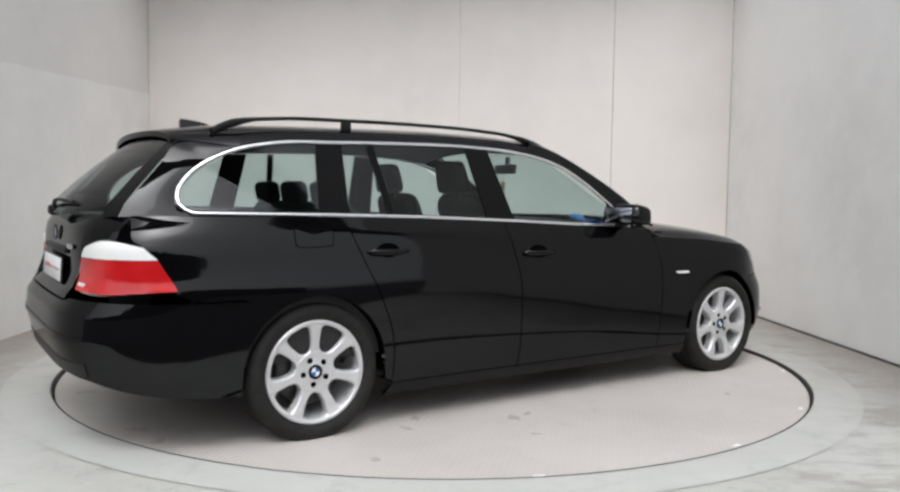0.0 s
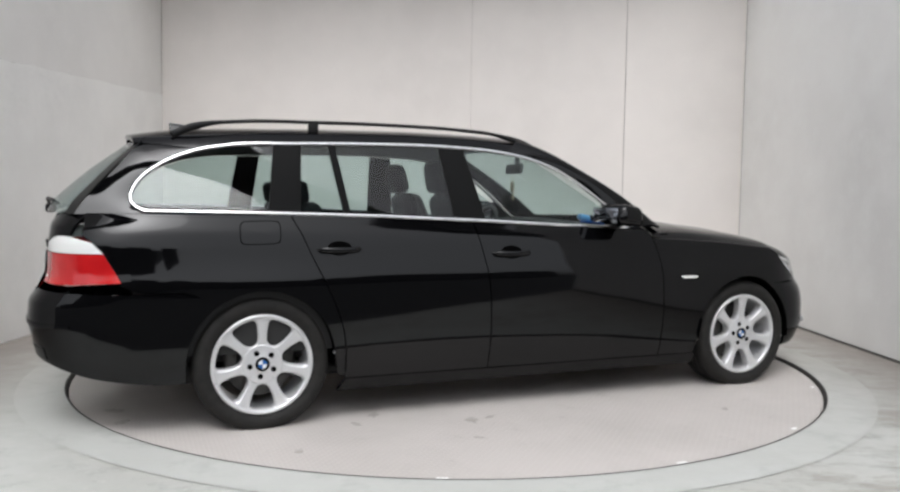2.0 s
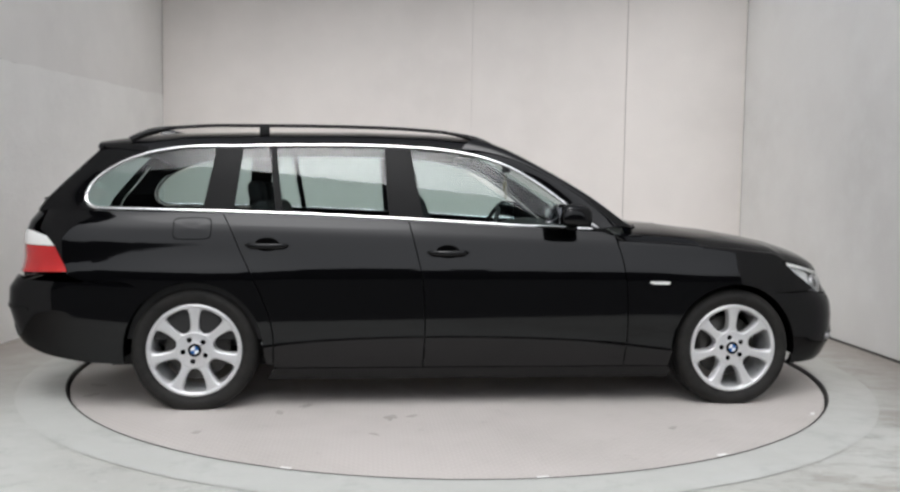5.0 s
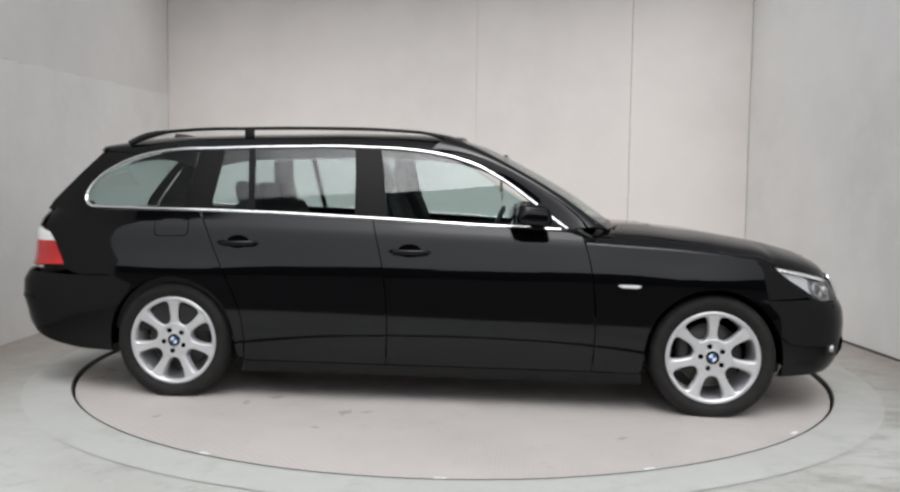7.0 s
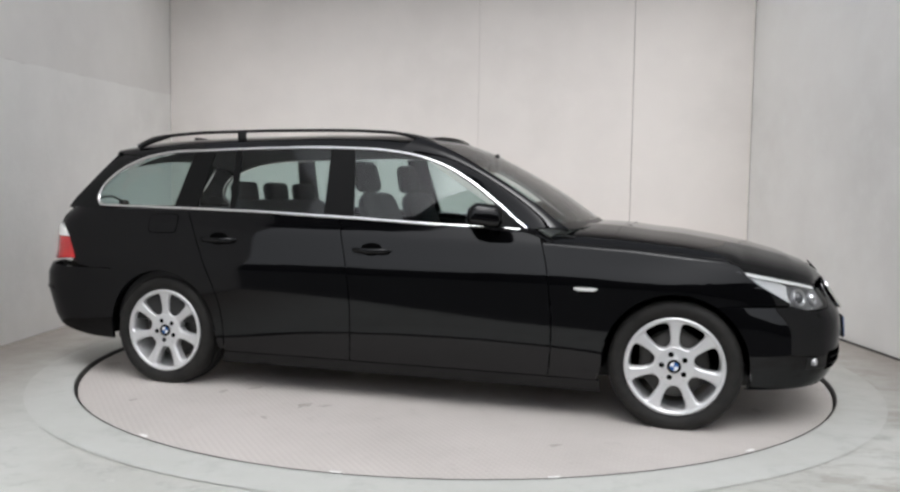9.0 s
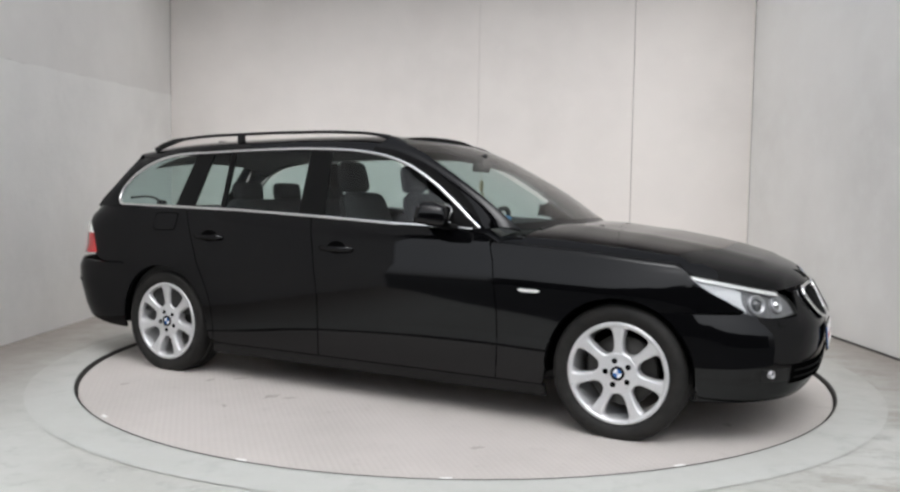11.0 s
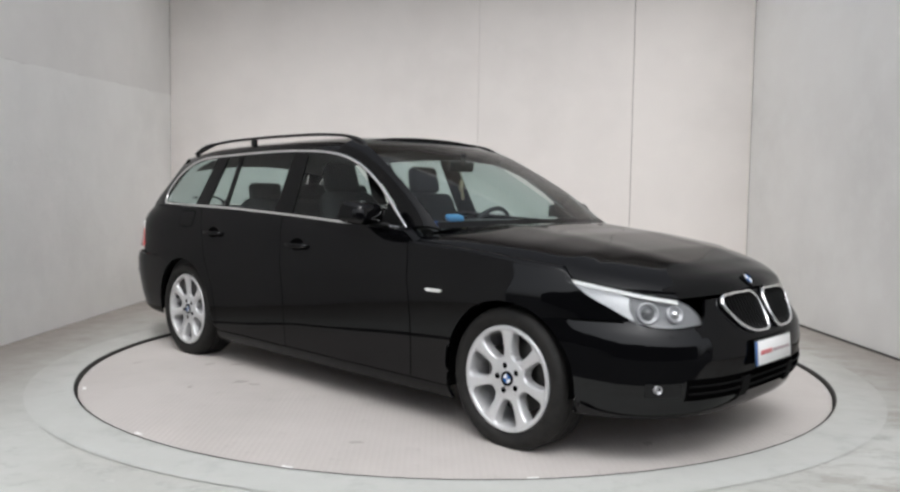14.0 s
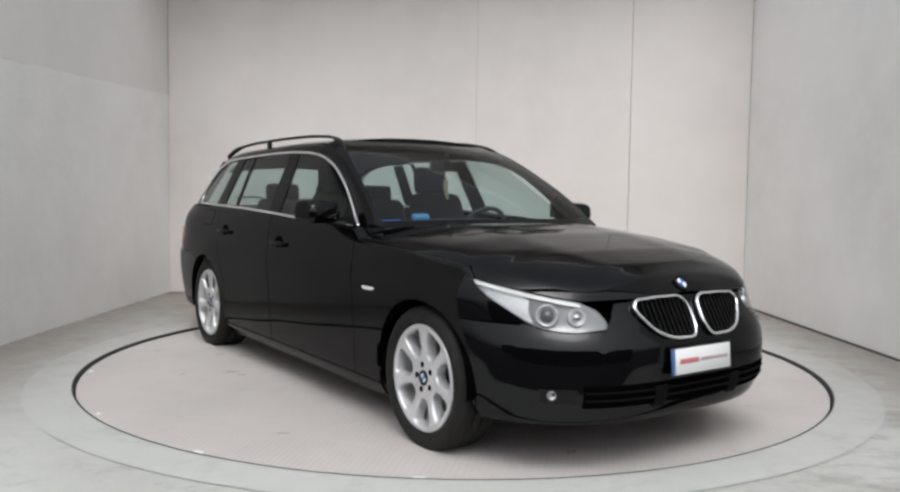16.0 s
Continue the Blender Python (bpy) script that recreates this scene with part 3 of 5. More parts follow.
def fender():
    """Front wing: from the door's edge over the wheel to a tip under the headlamp, rolled over to the bonnet's edge."""
    ang = np.radians(np.linspace(178, 58, 46))
    low = [(0.828, 0.205), (0.95, 0.205), (1.070, 0.205), (1.085, 0.25)] + [(A_X + ARCH * math.cos(a), WZ + ARCH * math.sin(a)) for a in ang] + [(1.70, 0.604), (1.80, 0.605), (1.975, 0.608)]
    top = [(x, shoulder(x)) for x in np.linspace(0.785, 1.735, 12)] + [(1.765, 0.750), (1.811, 0.713), (1.902, 0.658), (1.975, 0.614)]
    left = [(0.828, 0.205), (0.840, 0.35), (0.834, 0.60), (0.821, 0.70), (0.803, 0.80), (0.785, shoulder(0.785))]
    G = coons(low, top, left, [(1.975, 0.608), (1.975, 0.614)], 110, 30)
    P = flank(G)
    extra = []
    for i in range(P.shape[0]):
        x, y0, z0 = P[i, -1, 0], -P[i, -1, 1], P[i, -1, 2]
        y1, z1 = hood_edge(min(x, 1.735))
        w = min(max((1.745 - x) / 0.06, 0), 1)
        y1, z1 = y0 - 0.002 + (y1 - y0 + 0.002) * w, z0 + 0.001 + (z1 - z0 - 0.001) * w
        extra.append([(x, -(y0 + (y1 - y0) * (1 - math.cos(math.radians(15 * k)))), z0 + (z1 - z0) * math.sin(math.radians(15 * k))) for k in range(1, 7)])
    return shell(np.concatenate([P, np.array(extra)], axis=1))


def quarter():
    """Rear side panel from the door to the lamp and bumper, below the belt."""
    rear_edge = lambda z: float(np.interp(z, [0.205, 0.36, 0.48, 0.58, 0.690, 0.83, 0.914, 1.003], [-1.046, -1.046, -1.066, -1.104, -1.154, -1.221, -1.258, -1.306]))
    # lower boundary: from the door's foot round the wheel arch to the bumper seam
    ang = np.radians(np.linspace(2, 118, 46))
    lowc = [(-1.046, 0.22), (-1.070, 0.22), (-1.086, 0.26)] + [(-A_X + (ARCH) * math.cos(a), WZ + ARCH * math.sin(a)) for a in ang] + [(-1.80, 0.655), (-2.0, 0.662), (-2.068, 0.69)]
    topc = [(x, belt(x) - 0.012) for x in np.linspace(-1.306, -2.212, 14)]
    leftc = [(rear_edge(z), z) for z in (0.22, 0.36, 0.48, 0.58, 0.69, 0.83, 0.914, 1.003)]
    rightc = [(-2.068, 0.69), (-2.098, 0.765), (-2.136, 0.832), (-2.184, 0.886), (-2.222, 0.916), (-2.216, 0.96), (-2.212, belt(-2.2) - 0.012)]
    G = coons(lowc, topc, leftc, rightc, 90, 30)
    return shell(flank(G))


for _nm, _fn in (("front_door", front_door), ("rear_door", rear_door)):
    _VF = _fn()
    for _s in (0, 1):
        _door = part(_nm, mirrored(_VF) if _s else _VF, PAINT, car)
        _hx = (-1.075, 0.846) if _nm == "rear_door" else (-0.140, 0.816)
        _sg = 1 if _s else -1
        _yy = float(half(_hx[0], _hx[1]))
        # flat black oval that paints the recess's shade, and the pull bar
        _cup = []
        for _r in (1.0, 0.85, 0.6, 0.02):
            for _k in range(24):
                _a = 2 * math.pi * _k / 24
                _x, _z = _hx[0] + 0.062 * _r * math.cos(_a), _hx[1] + 0.002 + 0.035 * _r * math.sin(_a)
                _cup.append((_x, _sg * (float(half(_x, _z)) + 0.0015), _z))
        _cf = [(i * 24 + k, i * 24 + (k + 1) % 24, (i + 1) * 24 + (k + 1) % 24, (i + 1) * 24 + k) for i in range(3) for k in range(24)]
        part("handle_recess_shade", (_cup, _cf if _s else [q[::-1] for q in _cf]), GAP, _door, "flat black oval painted as the shade of the hollow behind the handle")
        _bar = [(_hx[0] + dx, _sg * (float(half(_hx[0] + dx, _hx[1] - 0.004)) + o), _hx[1] - 0.004 + dz) for dx, o, dz in
                ((-0.108, 0.002, 0.003), (-0.10, 0.012, 0.002), (-0.07, 0.026, 0), (-0.03, 0.033, -0.001), (0.03, 0.034, -0.001), (0.07, 0.028, 0.0), (0.10, 0.014, 0.002), (0.108, 0.002, 0.003))]
        part("door_handle", tube(spl(_bar, 20), 0.008, [0.004, 0.007] + [0.0145] * 16 + [0.007, 0.004], 10), PAINT, _door, "black pull handle")

both("front_fender", fender(), PAINT, car)
_qr, _ql = both("quarter_panel", quarter(), PAINT, car)

# fuel flap on the right
_c, _hw, _hh, _rr = (-1.452, 0.925), 0.092, 0.052, 0.024


def flap(grow, lift, mat, name, parent):
    V, F = [], []
    n = 40
    for q in (1.0, 0.9, 0.5, 0.01):
        for k in range(n):
            a = 2 * math.pi * k / n
            c, s = math.cos(a), math.sin(a)
            x = _c[0] + (abs(c) ** 0.36) * math.copysign(1, c) * (_hw + grow) * q
            z = _c[1] + (abs(s) ** 0.36) * math.copysign(1, s) * (_hh + grow) * q + (x - _c[0]) * 0.02
            V.append((x, -(float(half(x, z)) + lift), z))
    F = [(i * n + k, (i + 1) * n + k, (i + 1) * n + (k + 1) % n, i * n + (k + 1) % n) for i in range(3) for k in range(n)]
    return part(name, (V, F), mat, parent)


flap(0.004, 0.0012, GAP, "flap_gap", _qr)
flap(0.0, 0.0022, PAINT, "fuel_flap", _qr)

# sills
_G = coons([(-1.075, 0.135), (1.085, 0.135)], [(-1.040, 0.200), (1.085, 0.200)], [(-1.075, 0.135), (-1.040, 0.200)], [(1.085, 0.135), (1.085, 0.200)], 30, 10)
both("sill", shell(flank(_G, 0.004)), PAINT, car)

# bumpers
PHI_F = math.degrees(math.asin(((A_X + ARCH - 0.004 - X0F) / (2.27 - X0F)) ** 1.5))


def bumper_front():
    ph = np.r_[np.linspace(PHI_F, 70, 28), np.linspace(71, 109, 31), np.linspace(110, 180 - PHI_F, 28)]
    rows = []
    for p in ph:
        q = min(p, 180 - p)
        top = float(np.interp(q, [PHI_F, 42, 44, 50, 58, 69.3, 70.0, 72, 90], [0.600, 0.602, 0.606, 0.582, 0.573, 0.583, 0.63, 0.685, 0.705]))
        lowz = float(np.interp(q, [PHI_F, 30, 45, 90], [0.205, 0.200, 0.198, 0.200]))
        z = np.linspace(lowz, top, 34)
        rows.append(nose(np.full(34, p), z))
    P = np.array(rows)
    # the wheel arch cuts the ends
    for i in (0, len(ph) - 1):
        for j in range(P.shape[1]):
            z = P[i, j, 2]
            x = A_X + math.sqrt(max(ARCH**2 - (z - WZ) ** 2, 0)) if z > WZ else A_X + ARCH
            P[i, j, 0] = x
            P[i, j, 1] = math.copysign(float(half(x, z)), P[i, j, 1])
    return shell(P)


fb = part("front_bumper", bumper_front(), PAINT, car)


def band(fn, p0, p1, z0, z1, lift, n=30, nv=6):
    ph, zz = np.linspace(p0, p1, n), np.linspace(z0, z1, nv)
    P = fn(ph[:, None] + 0 * zz[None], zz[None] + 0 * ph[:, None])
    C = np.stack([P[..., 0] * 0.75, P[..., 1] * 0, P[..., 2] * 0 + 0.45], -1)
    d = P - C
    d[..., 2] = 0
    return P + d / np.linalg.norm(d, axis=2)[..., None] * lift


part("lower_grille", shell(band(nose, 63, 117, 0.280, 0.372, 0.003), 0.004), GAP, fb, "dark lower air intake")
for _z in (0.310, 0.342):
    part("grille_bar", shell(band(nose, 64, 116, _z - 0.004, _z + 0.004, 0.008, 30, 3), 0.006), MATT_BLACK, fb)
part("intake_post", shell(band(nose, 84, 86.5, 0.265, 0.355, 0.010, 4, 4), 0.008), MATT_BLACK, fb)
part("intake_post", shell(band(nose, 93.5, 96, 0.265, 0.355, 0.010, 4, 4), 0.008), MATT_BLACK, fb)
for _a in (1, -1):
    _ph = (48, 61) if _a > 0 else (119, 132)
    part("side_intake", shell(band(nose, *_ph, 0.298, 0.356, 0.0015), 0.004), PLASTIC, fb, "dark side intake")
    _f = band(nose, 52.5 if _a > 0 else 127.5, 52.5 if _a > 0 else 127.5, 0.333, 0.333, 0.008, 2, 2)[0, 0]
    _m = Matrix.Translation(Vector(_f)) @ Vector((0.9, -0.42 * _a, 0)).to_track_quat("Y", "Z").to_matrix().to_4x4()
    part("fog_lamp", moved(lathe([(0.001, -0.004), (0.009, -0.006), (0.014, 0.0), (0.0165, 0.005), (0.018, 0.003), (0.018, -0.02)], 24), _m), SATIN, fb, "round chrome fog lamp")

for _a in (1, -1):
    _s = (lambda p: p) if _a > 0 else (lambda p: 180 - p)
    part("bumper_seam", shell(band(nose, _s(PHI_F + 3), _s(43), 0.598, 0.603, 0.0015, 24, 2), 0.002), GAP, fb, "dark joint between bumper and wing")
    part("washer_cover", shell(band(nose, _s(57.0), _s(60.5), 0.545, 0.563, 0.003, 6, 3), 0.005), PAINT, fb, "small black lamp washer cover")

PHI_R = math.degrees(math.asin(((A_X + ARCH + X0R) / (2.545 + X0R)) ** 1.7))


def bumper_rear():
    ph = np.linspace(PHI_R, 180 - PHI_R, 80)
    rows = []
    for p in ph:
        q = min(p, 180 - p)
        top = float(np.interp(q, [PHI_R, 31, 50, 66, 70, 90], [0.648, 0.655, 0.660, 0.660, 0.645, 0.640]))
        lowz = float(np.interp(q, [PHI_R, 30, 50, 65, 90], [0.230, 0.270, 0.325, 0.340, 0.345]))
        z = np.linspace(lowz, top, 30)
        rows.append(tail(np.full(30, p), z))
    P = np.array(rows)
    for i in (0, len(ph) - 1):
        for j in range(P.shape[1]):
            z = P[i, j, 2]
            x = -A_X - (math.sqrt(max(ARCH**2 - (z - WZ) ** 2, 0)) if z > WZ else ARCH)
            P[i, j, 0] = x
            P[i, j, 1] = math.copysign(float(half(x, z)), P[i, j, 1])
    return shell(P)


rb = part("rear_bumper", bumper_rear(), PAINT, car)
part("rear_valance", shell(band(tail, 50, 130, 0.345, 0.400, 0.004, 40, 6), 0.006), PLASTIC, rb, "black plastic lower valance")
part("bumper_strip", shell(band(tail, 30, 150, 0.50, 0.515, 0.004, 40, 3), 0.006), PAINT, rb)
for _y in (-0.52, -0.43):
    part("exhaust_tip", moved(lathe([(0.032, -0.12), (0.036, -0.12), (0.036, 0.05), (0.030, 0.05), (0.028, -0.1), (0.001, -0.1)], 20), pose(-2.27, _y, 0.310, 0, 0, 90)), CHROME, car, "round chrome exhaust tip")


part("silencer", rbox(0.30, 0.46, 0.09, 0.035, 3, pose(-2.11, -0.32, 0.290)), STEEL_PALE, car, "pale steel exhaust silencer under the bumper")


# hood
H_TOP = [(25.0, 0.778), (35, 0.755), (48, 0.725), (62.3, 0.693)]


def hood():
    rows = []
    _lt = nose(spl(H_TOP, 40)[:, 0], spl(H_TOP, 40)[:, 1])
    xs = np.r_[np.linspace(0.80, 1.70, 30), np.linspace(1.74, 2.10, 18), np.linspace(2.115, 2.183, 6)]
    vs = np.linspace(-1, 1, 41)
    for x in xs:
        zc = float(np.interp(x, [0.8, 0.95, 1.1, 1.46, 1.81, 1.99, 2.1, 2.15, 2.185], [0.972, 0.971, 0.965, 0.931, 0.873, 0.826, 0.783, 0.752, 0.715]))
        if x <= 1.72:
            y1, z1 = hood_edge(x)
            y1 -= 0.003
        else:
            # along the top of the headlamp
            y1, z1 = float(np.interp(x, _lt[:, 0], -_lt[:, 1])) - 0.004, float(np.interp(x, _lt[:, 0], _lt[:, 2])) + 0.003
            w = min(max((1.745 - x) / 0.025, 0), 1)
            y1, z1 = y1 + (hood_edge(1.72)[0] - 0.003 - y1) * w, z1 + (hood_edge(1.72)[1] - z1) * w
            if x > _lt[-1, 0]:
                y1 = float(np.interp(x, [_lt[-1, 0], 2.185], [-_lt[-1, 1] - 0.004, 0.16]))
                z1 = float(np.interp(x, [_lt[-1, 0], 2.185], [_lt[-1, 2] + 0.003, 0.703]))
        row = []
        for v in vs:
            bow = 0.16 * (1 - v * v) * (1 if x < 0.81 else max(0, 1 - (x - 0.80) / 0.5)) if x < 1.3 else 0
            y = y1 * v
            a = abs(v)
            z = z1 + (zc - z1) * (1 - a**2.7) ** 0.62 + 0.004 * math.exp(-((abs(y) - 0.36 * y1 / 0.79) / 0.09) ** 2) * (1 if x < 2 else 0)
            row.append((x + bow * (1 if x < 1.3 else 0), y, z))
        rows.append(row)
    return shell(np.array(rows), 0.012, (1.3, 0, 0.2))


hd = part("bonnet", hood(), PAINT, car)
for _y in (-0.26, 0.26):
    part("washer_jet", moved(rbox(0.03, 0.035, 0.012, 0.004, 2), pose(1.17, _y, 0.957)), PLASTIC, hd, "small black washer jet")


def roundel(radius, m, parent, label="round blue and white badge with a chrome ring"):
    ring = part("badge", moved(lathe([(0.001, 0.001), (radius * 0.98, 0.001), (radius, 0.003), (radius, -0.003)], 28), m), GLOSS_BLACK, parent, label)
    for k in range(4):
        V, F = [(0, 0.0022, 0)], []
        for i in range(8):
            a = math.pi / 2 * (k + i / 7)
            V.append((radius * 0.62 * math.cos(a), 0.0022, radius * 0.62 * math.sin(a)))
        F = [(0, i + 1, i) for i in range(1, 7 + 0)] + [(0, 7 + 1, 7)]
        yield ring, moved((V, F), m), (BADGE_BLUE if k % 2 else BADGE_WHITE)


def badge(radius, m, parent):
    for ring, VF, mat in list(roundel(radius, m, parent)):
        part("badge_field", VF, mat, parent, smooth=False)


badge(0.038, pose(2.158, 0, 0.752) @ Vector((0.75, 0, 0.66)).to_track_quat("Y", "Z").to_matrix().to_4x4(), hd)


# kidney grilles
def kidney(sg):
    out = [(0.037, 0.680), (0.058, 0.697), (0.15, 0.705), (0.25, 0.702), (0.318, 0.690), (0.332, 0.672), (0.305, 0.622), (0.255, 0.575), (0.20, 0.553), (0.12, 0.545), (0.055, 0.552), (0.035, 0.58), (0.030, 0.64)]
    c = spl(out + [out[0]], 61)[:-1]

    def at(y, z, d):
        L = np.interp(z, NOSE_Z, NOSE_X)
        x = X0F + (L - X0F) * (1 - min(abs(y) / width0(z), 0.999) ** squareness(z)) ** (1 / squareness(z))
        return (x + d, -sg * y, z)
    fr = part("grille_frame", tube([at(y, z, 0.014) for y, z in c], 0.007, 0.010, 8, True, up=(1, 0, 0)), CHROME, fb, "chrome kidney-shaped grille surround")
    V = [at(y, z, 0.004) for y, z in c] + [at(0.17, 0.635, 0.004)]
    F = [(i, (i + 1) % 60, 60) for i in range(60)]
    part("grille_back", (V, F if sg < 0 else [f[::-1] for f in F]), GAP, fr, smooth=False)
    for y in np.linspace(0.058, 0.315, 11):
        zs = [z for (ya, z), (yb, zb) in zip(c, np.roll(c, -1, 0)) if (ya - y) * (yb - y) <= 0]
        if len(zs) < 2:
            continue
        part("grille_slat", tube([at(y, z, 0.012) for z in np.linspace(min(zs), max(zs), 6)], 0.003, 0.008, 6, up=(1, 0, 0)), GLOSS_BLACK, fr, "gloss black grille slat")


kidney(1)
kidney(-1)


# headlamps
def on_nose(G, d=0.0):
    P = nose(G[..., 0], G[..., 1])
    C = np.stack([P[..., 0] * 0.75, P[..., 1] * 0, P[..., 2] * 0 + 0.5], -1)
    v = P - C
    return P + v / np.linalg.norm(v, axis=-1)[..., None] * d


H_LOW = [(24.8, 0.765), (30, 0.720), (36, 0.665), (42, 0.618), (50, 0.588), (58, 0.578), (69.5, 0.590)]
H_L = [(24.8, 0.765), (25.0, 0.778)]
H_R = [(69.5, 0.590), (67.6, 0.64), (62.3, 0.693)]


def face_of(p, sg):
    P = nose(p[0], p[1])
    Pu, Pv = nose(p[0] + 0.5, p[1]), nose(p[0], p[1] + 0.004)
    n = np.cross(Pu - P, Pv - P)
    n /= np.linalg.norm(n)
    if n[0] < 0:
        n = -n
    P, n = P.copy(), n.copy()
    P[1] *= -sg * -1 if sg > 0 else -1
    n[1] *= 1 if sg > 0 else -1
    return Vector(P), Vector(n)


_hg = coons(H_LOW, H_TOP, H_L, H_R, 40, 14)
for _sg in (1, -1):
    _flip = (lambda q: q) if _sg > 0 else mirrored
    _h = part("headlamp", _flip(shell(on_nose(_hg, -0.030), 0.0)), BEZEL, car, "clear headlamp with two round projectors and a chrome brow")
    # white brow along the top
    _t = spl(H_TOP, 30)
    _brow = np.stack([on_nose(np.stack([_t[:, 0] * 0.985 + 0.6, _t[:, 1] - 0.004 - k], -1), -0.008) for k in (0.0, 0.008, 0.016)], 1)
    part("brow", _flip(shell(_brow, 0.01)), CLEARWHITE, _h, "bright white upper brow strip")
    # silver outer bowl
    _b = coons([(26.5, 0.752), (31, 0.712), (37, 0.662), (42, 0.625), (46, 0.606)], [(27, 0.763), (34, 0.738), (44, 0.712), (46, 0.700)], [(26.5, 0.752), (27, 0.763)], [(46, 0.606), (45, 0.65), (46, 0.700)], 20, 8)
    part("indicator", _flip(shell(on_nose(_b, -0.022), 0.008)), BRIGHT, _h, "bright silver indicator bowl")
    for _p, _r in (((51.0, 0.642), 0.047), ((60.2, 0.638), 0.038)):
        _P, _N = face_of(_p, 1)
        _m = Matrix.Translation(_P - _N * 0.022) @ _N.to_track_quat("Y", "Z").to_matrix().to_4x4()
        _lamp = moved(lathe([(0.001, 0.012), (_r * 0.35, 0.010), (_r * 0.62, 0.0), (_r * 0.66, -0.006), (_r * 0.72, 0.004), (_r * 0.9, 0.010), (_r, 0.006), (_r, -0.012)], 28), _m)
        part("projector", _flip(_lamp), SATIN, _h, "round bright projector ring")
        _eye = moved(lathe([(0.001, 0.020), (_r * 0.3, 0.017), (_r * 0.52, 0.008), (_r * 0.62, 0.001)], 24), _m)
        part("projector_lens", _flip(_eye), SILVER if _r < 0.04 else DARKLENS, _h, "domed glass projector lens")
    part("lens", _flip(shell(on_nose(_hg, 0.0), 0.004)), LENS, _h, "clear lamp cover", shadow=False)

# side marker lamps
_m = [(0.955, 0.660), (0.965, 0.668), (1.04, 0.668), (1.062, 0.662), (1.05, 0.652), (0.975, 0.652)]
_V = [(x, -(float(half(x, z)) + 0.010), z) for x, z in _m] + [(x + (0.01 if x < 1 else -0.01) * -1, -(float(half(x, z)) - 0.004), z) for x, z in _m]
_F = [tuple(range(6))[::-1]] + [(i, (i + 1) % 6, 6 + (i + 1) % 6, 6 + i) for i in range(6)]
both("side_marker", (_V, _F), CLEARWHITE, car, "small clear side marker lamp", smooth=False)


# tail lamps
def on_tail(G, d=0.0):
    P = tail(G[..., 0], G[..., 1])
    C = np.stack([P[..., 0] * 0.75, P[..., 1] * 0, P[..., 2] * 0 + 0.75], -1)
    v = P - C
    v[..., 2] = 0
    return P + v / np.linalg.norm(v, axis=-1)[..., None] * d


def tail_phi(x, z):
    """The angle round the tail at which the side reaches x."""
    n, L = rear_square(z), np.interp(z, TAIL_Z, TAIL_X) + X0R
    side = (1 - ((X0R - x) / L) ** n) ** (1 / n)
    return math.degrees(math.acos(side ** (np.interp(z, [0.60, 0.72, 0.88], [3.4, 4.0, 5.0]) / 2)))


_p0, _p1, _p2 = tail_phi(-2.060, 0.703), tail_phi(-2.130, 0.828), tail_phi(-2.180, 0.882)
_low = coons([(_p0, 0.703), (46, 0.692), (70, 0.694)], [(_p1, 0.828), (50, 0.829), (70.2, 0.830)], [(_p0, 0.703), (_p1, 0.828)], [(70, 0.694), (70.2, 0.76), (70.2, 0.830)], 30, 12)
_up = coons([(_p1, 0.831), (50, 0.832), (70.2, 0.833)], [(_p2, 0.882), (48, 0.905), (58, 0.904), (66, 0.882)], [(_p1, 0.831), (_p2, 0.882)], [(70.2, 0.833), (69.2, 0.86), (66, 0.882)], 30, 8)
for _sg in (1, -1):
    _flip = (lambda q: q) if _sg > 0 else mirrored
    _t = part("tail_lamp", _flip(shell(on_tail(_low, 0.006), 0.02)), RED, car, "red tail lamp with a clear white top")
    part("clear_top", _flip(shell(on_tail(_up, 0.006), 0.02)), CLEARWHITE, _t, "clear white upper lens")
    _r = coons([(63, 0.712), (68.5, 0.712)], [(63, 0.726), (68.5, 0.726)], [(63, 0.712), (63, 0.726)], [(68.5, 0.712), (68.5, 0.726)], 5, 3)
    part("reverse_lens", _flip(shell(on_tail(_r, 0.008), 0.003)), CLEARWHITE, _t, "small pale lens")


# tailgate below the glass
def tailgate():
    ph = np.linspace(47.5, 132.5, 60)
    rows = []
    for p in ph:
        q = min(p, 180 - p)
        lowz = float(np.interp(q, [47, 58, 66.5, 70.3, 71.0, 90], [0.912, 0.912, 0.890, 0.84, 0.652, 0.650]))
        z = np.linspace(lowz, 1.003, 24)
        rows.append(tail(np.full(24, p), z))
    return shell(np.array(rows))


tg = part("tailgate", tailgate(), PAINT, car)
badge(0.036, pose(-2.394, 0, 0.915) @ Vector((-1, 0, 0.0)).to_track_quat("Y", "Z").to_matrix().to_4x4(), tg)
part("grab_strip", moved(rbox(0.02, 0.60, 0.028, 0.008, 2), pose(-2.392, 0, 0.842)), PLASTIC, tg, "black handle strip above the plate")
for _k, _y in enumerate((-0.33, -0.355, -0.38, -0.41, -0.43)):
    part("model_bar", moved(rbox(0.004, 0.016, 0.022, 0.002, 1), pose(-2.394 + 0.02 * (abs(_y) - 0.33), _y, 0.866)), CHROME, tg)


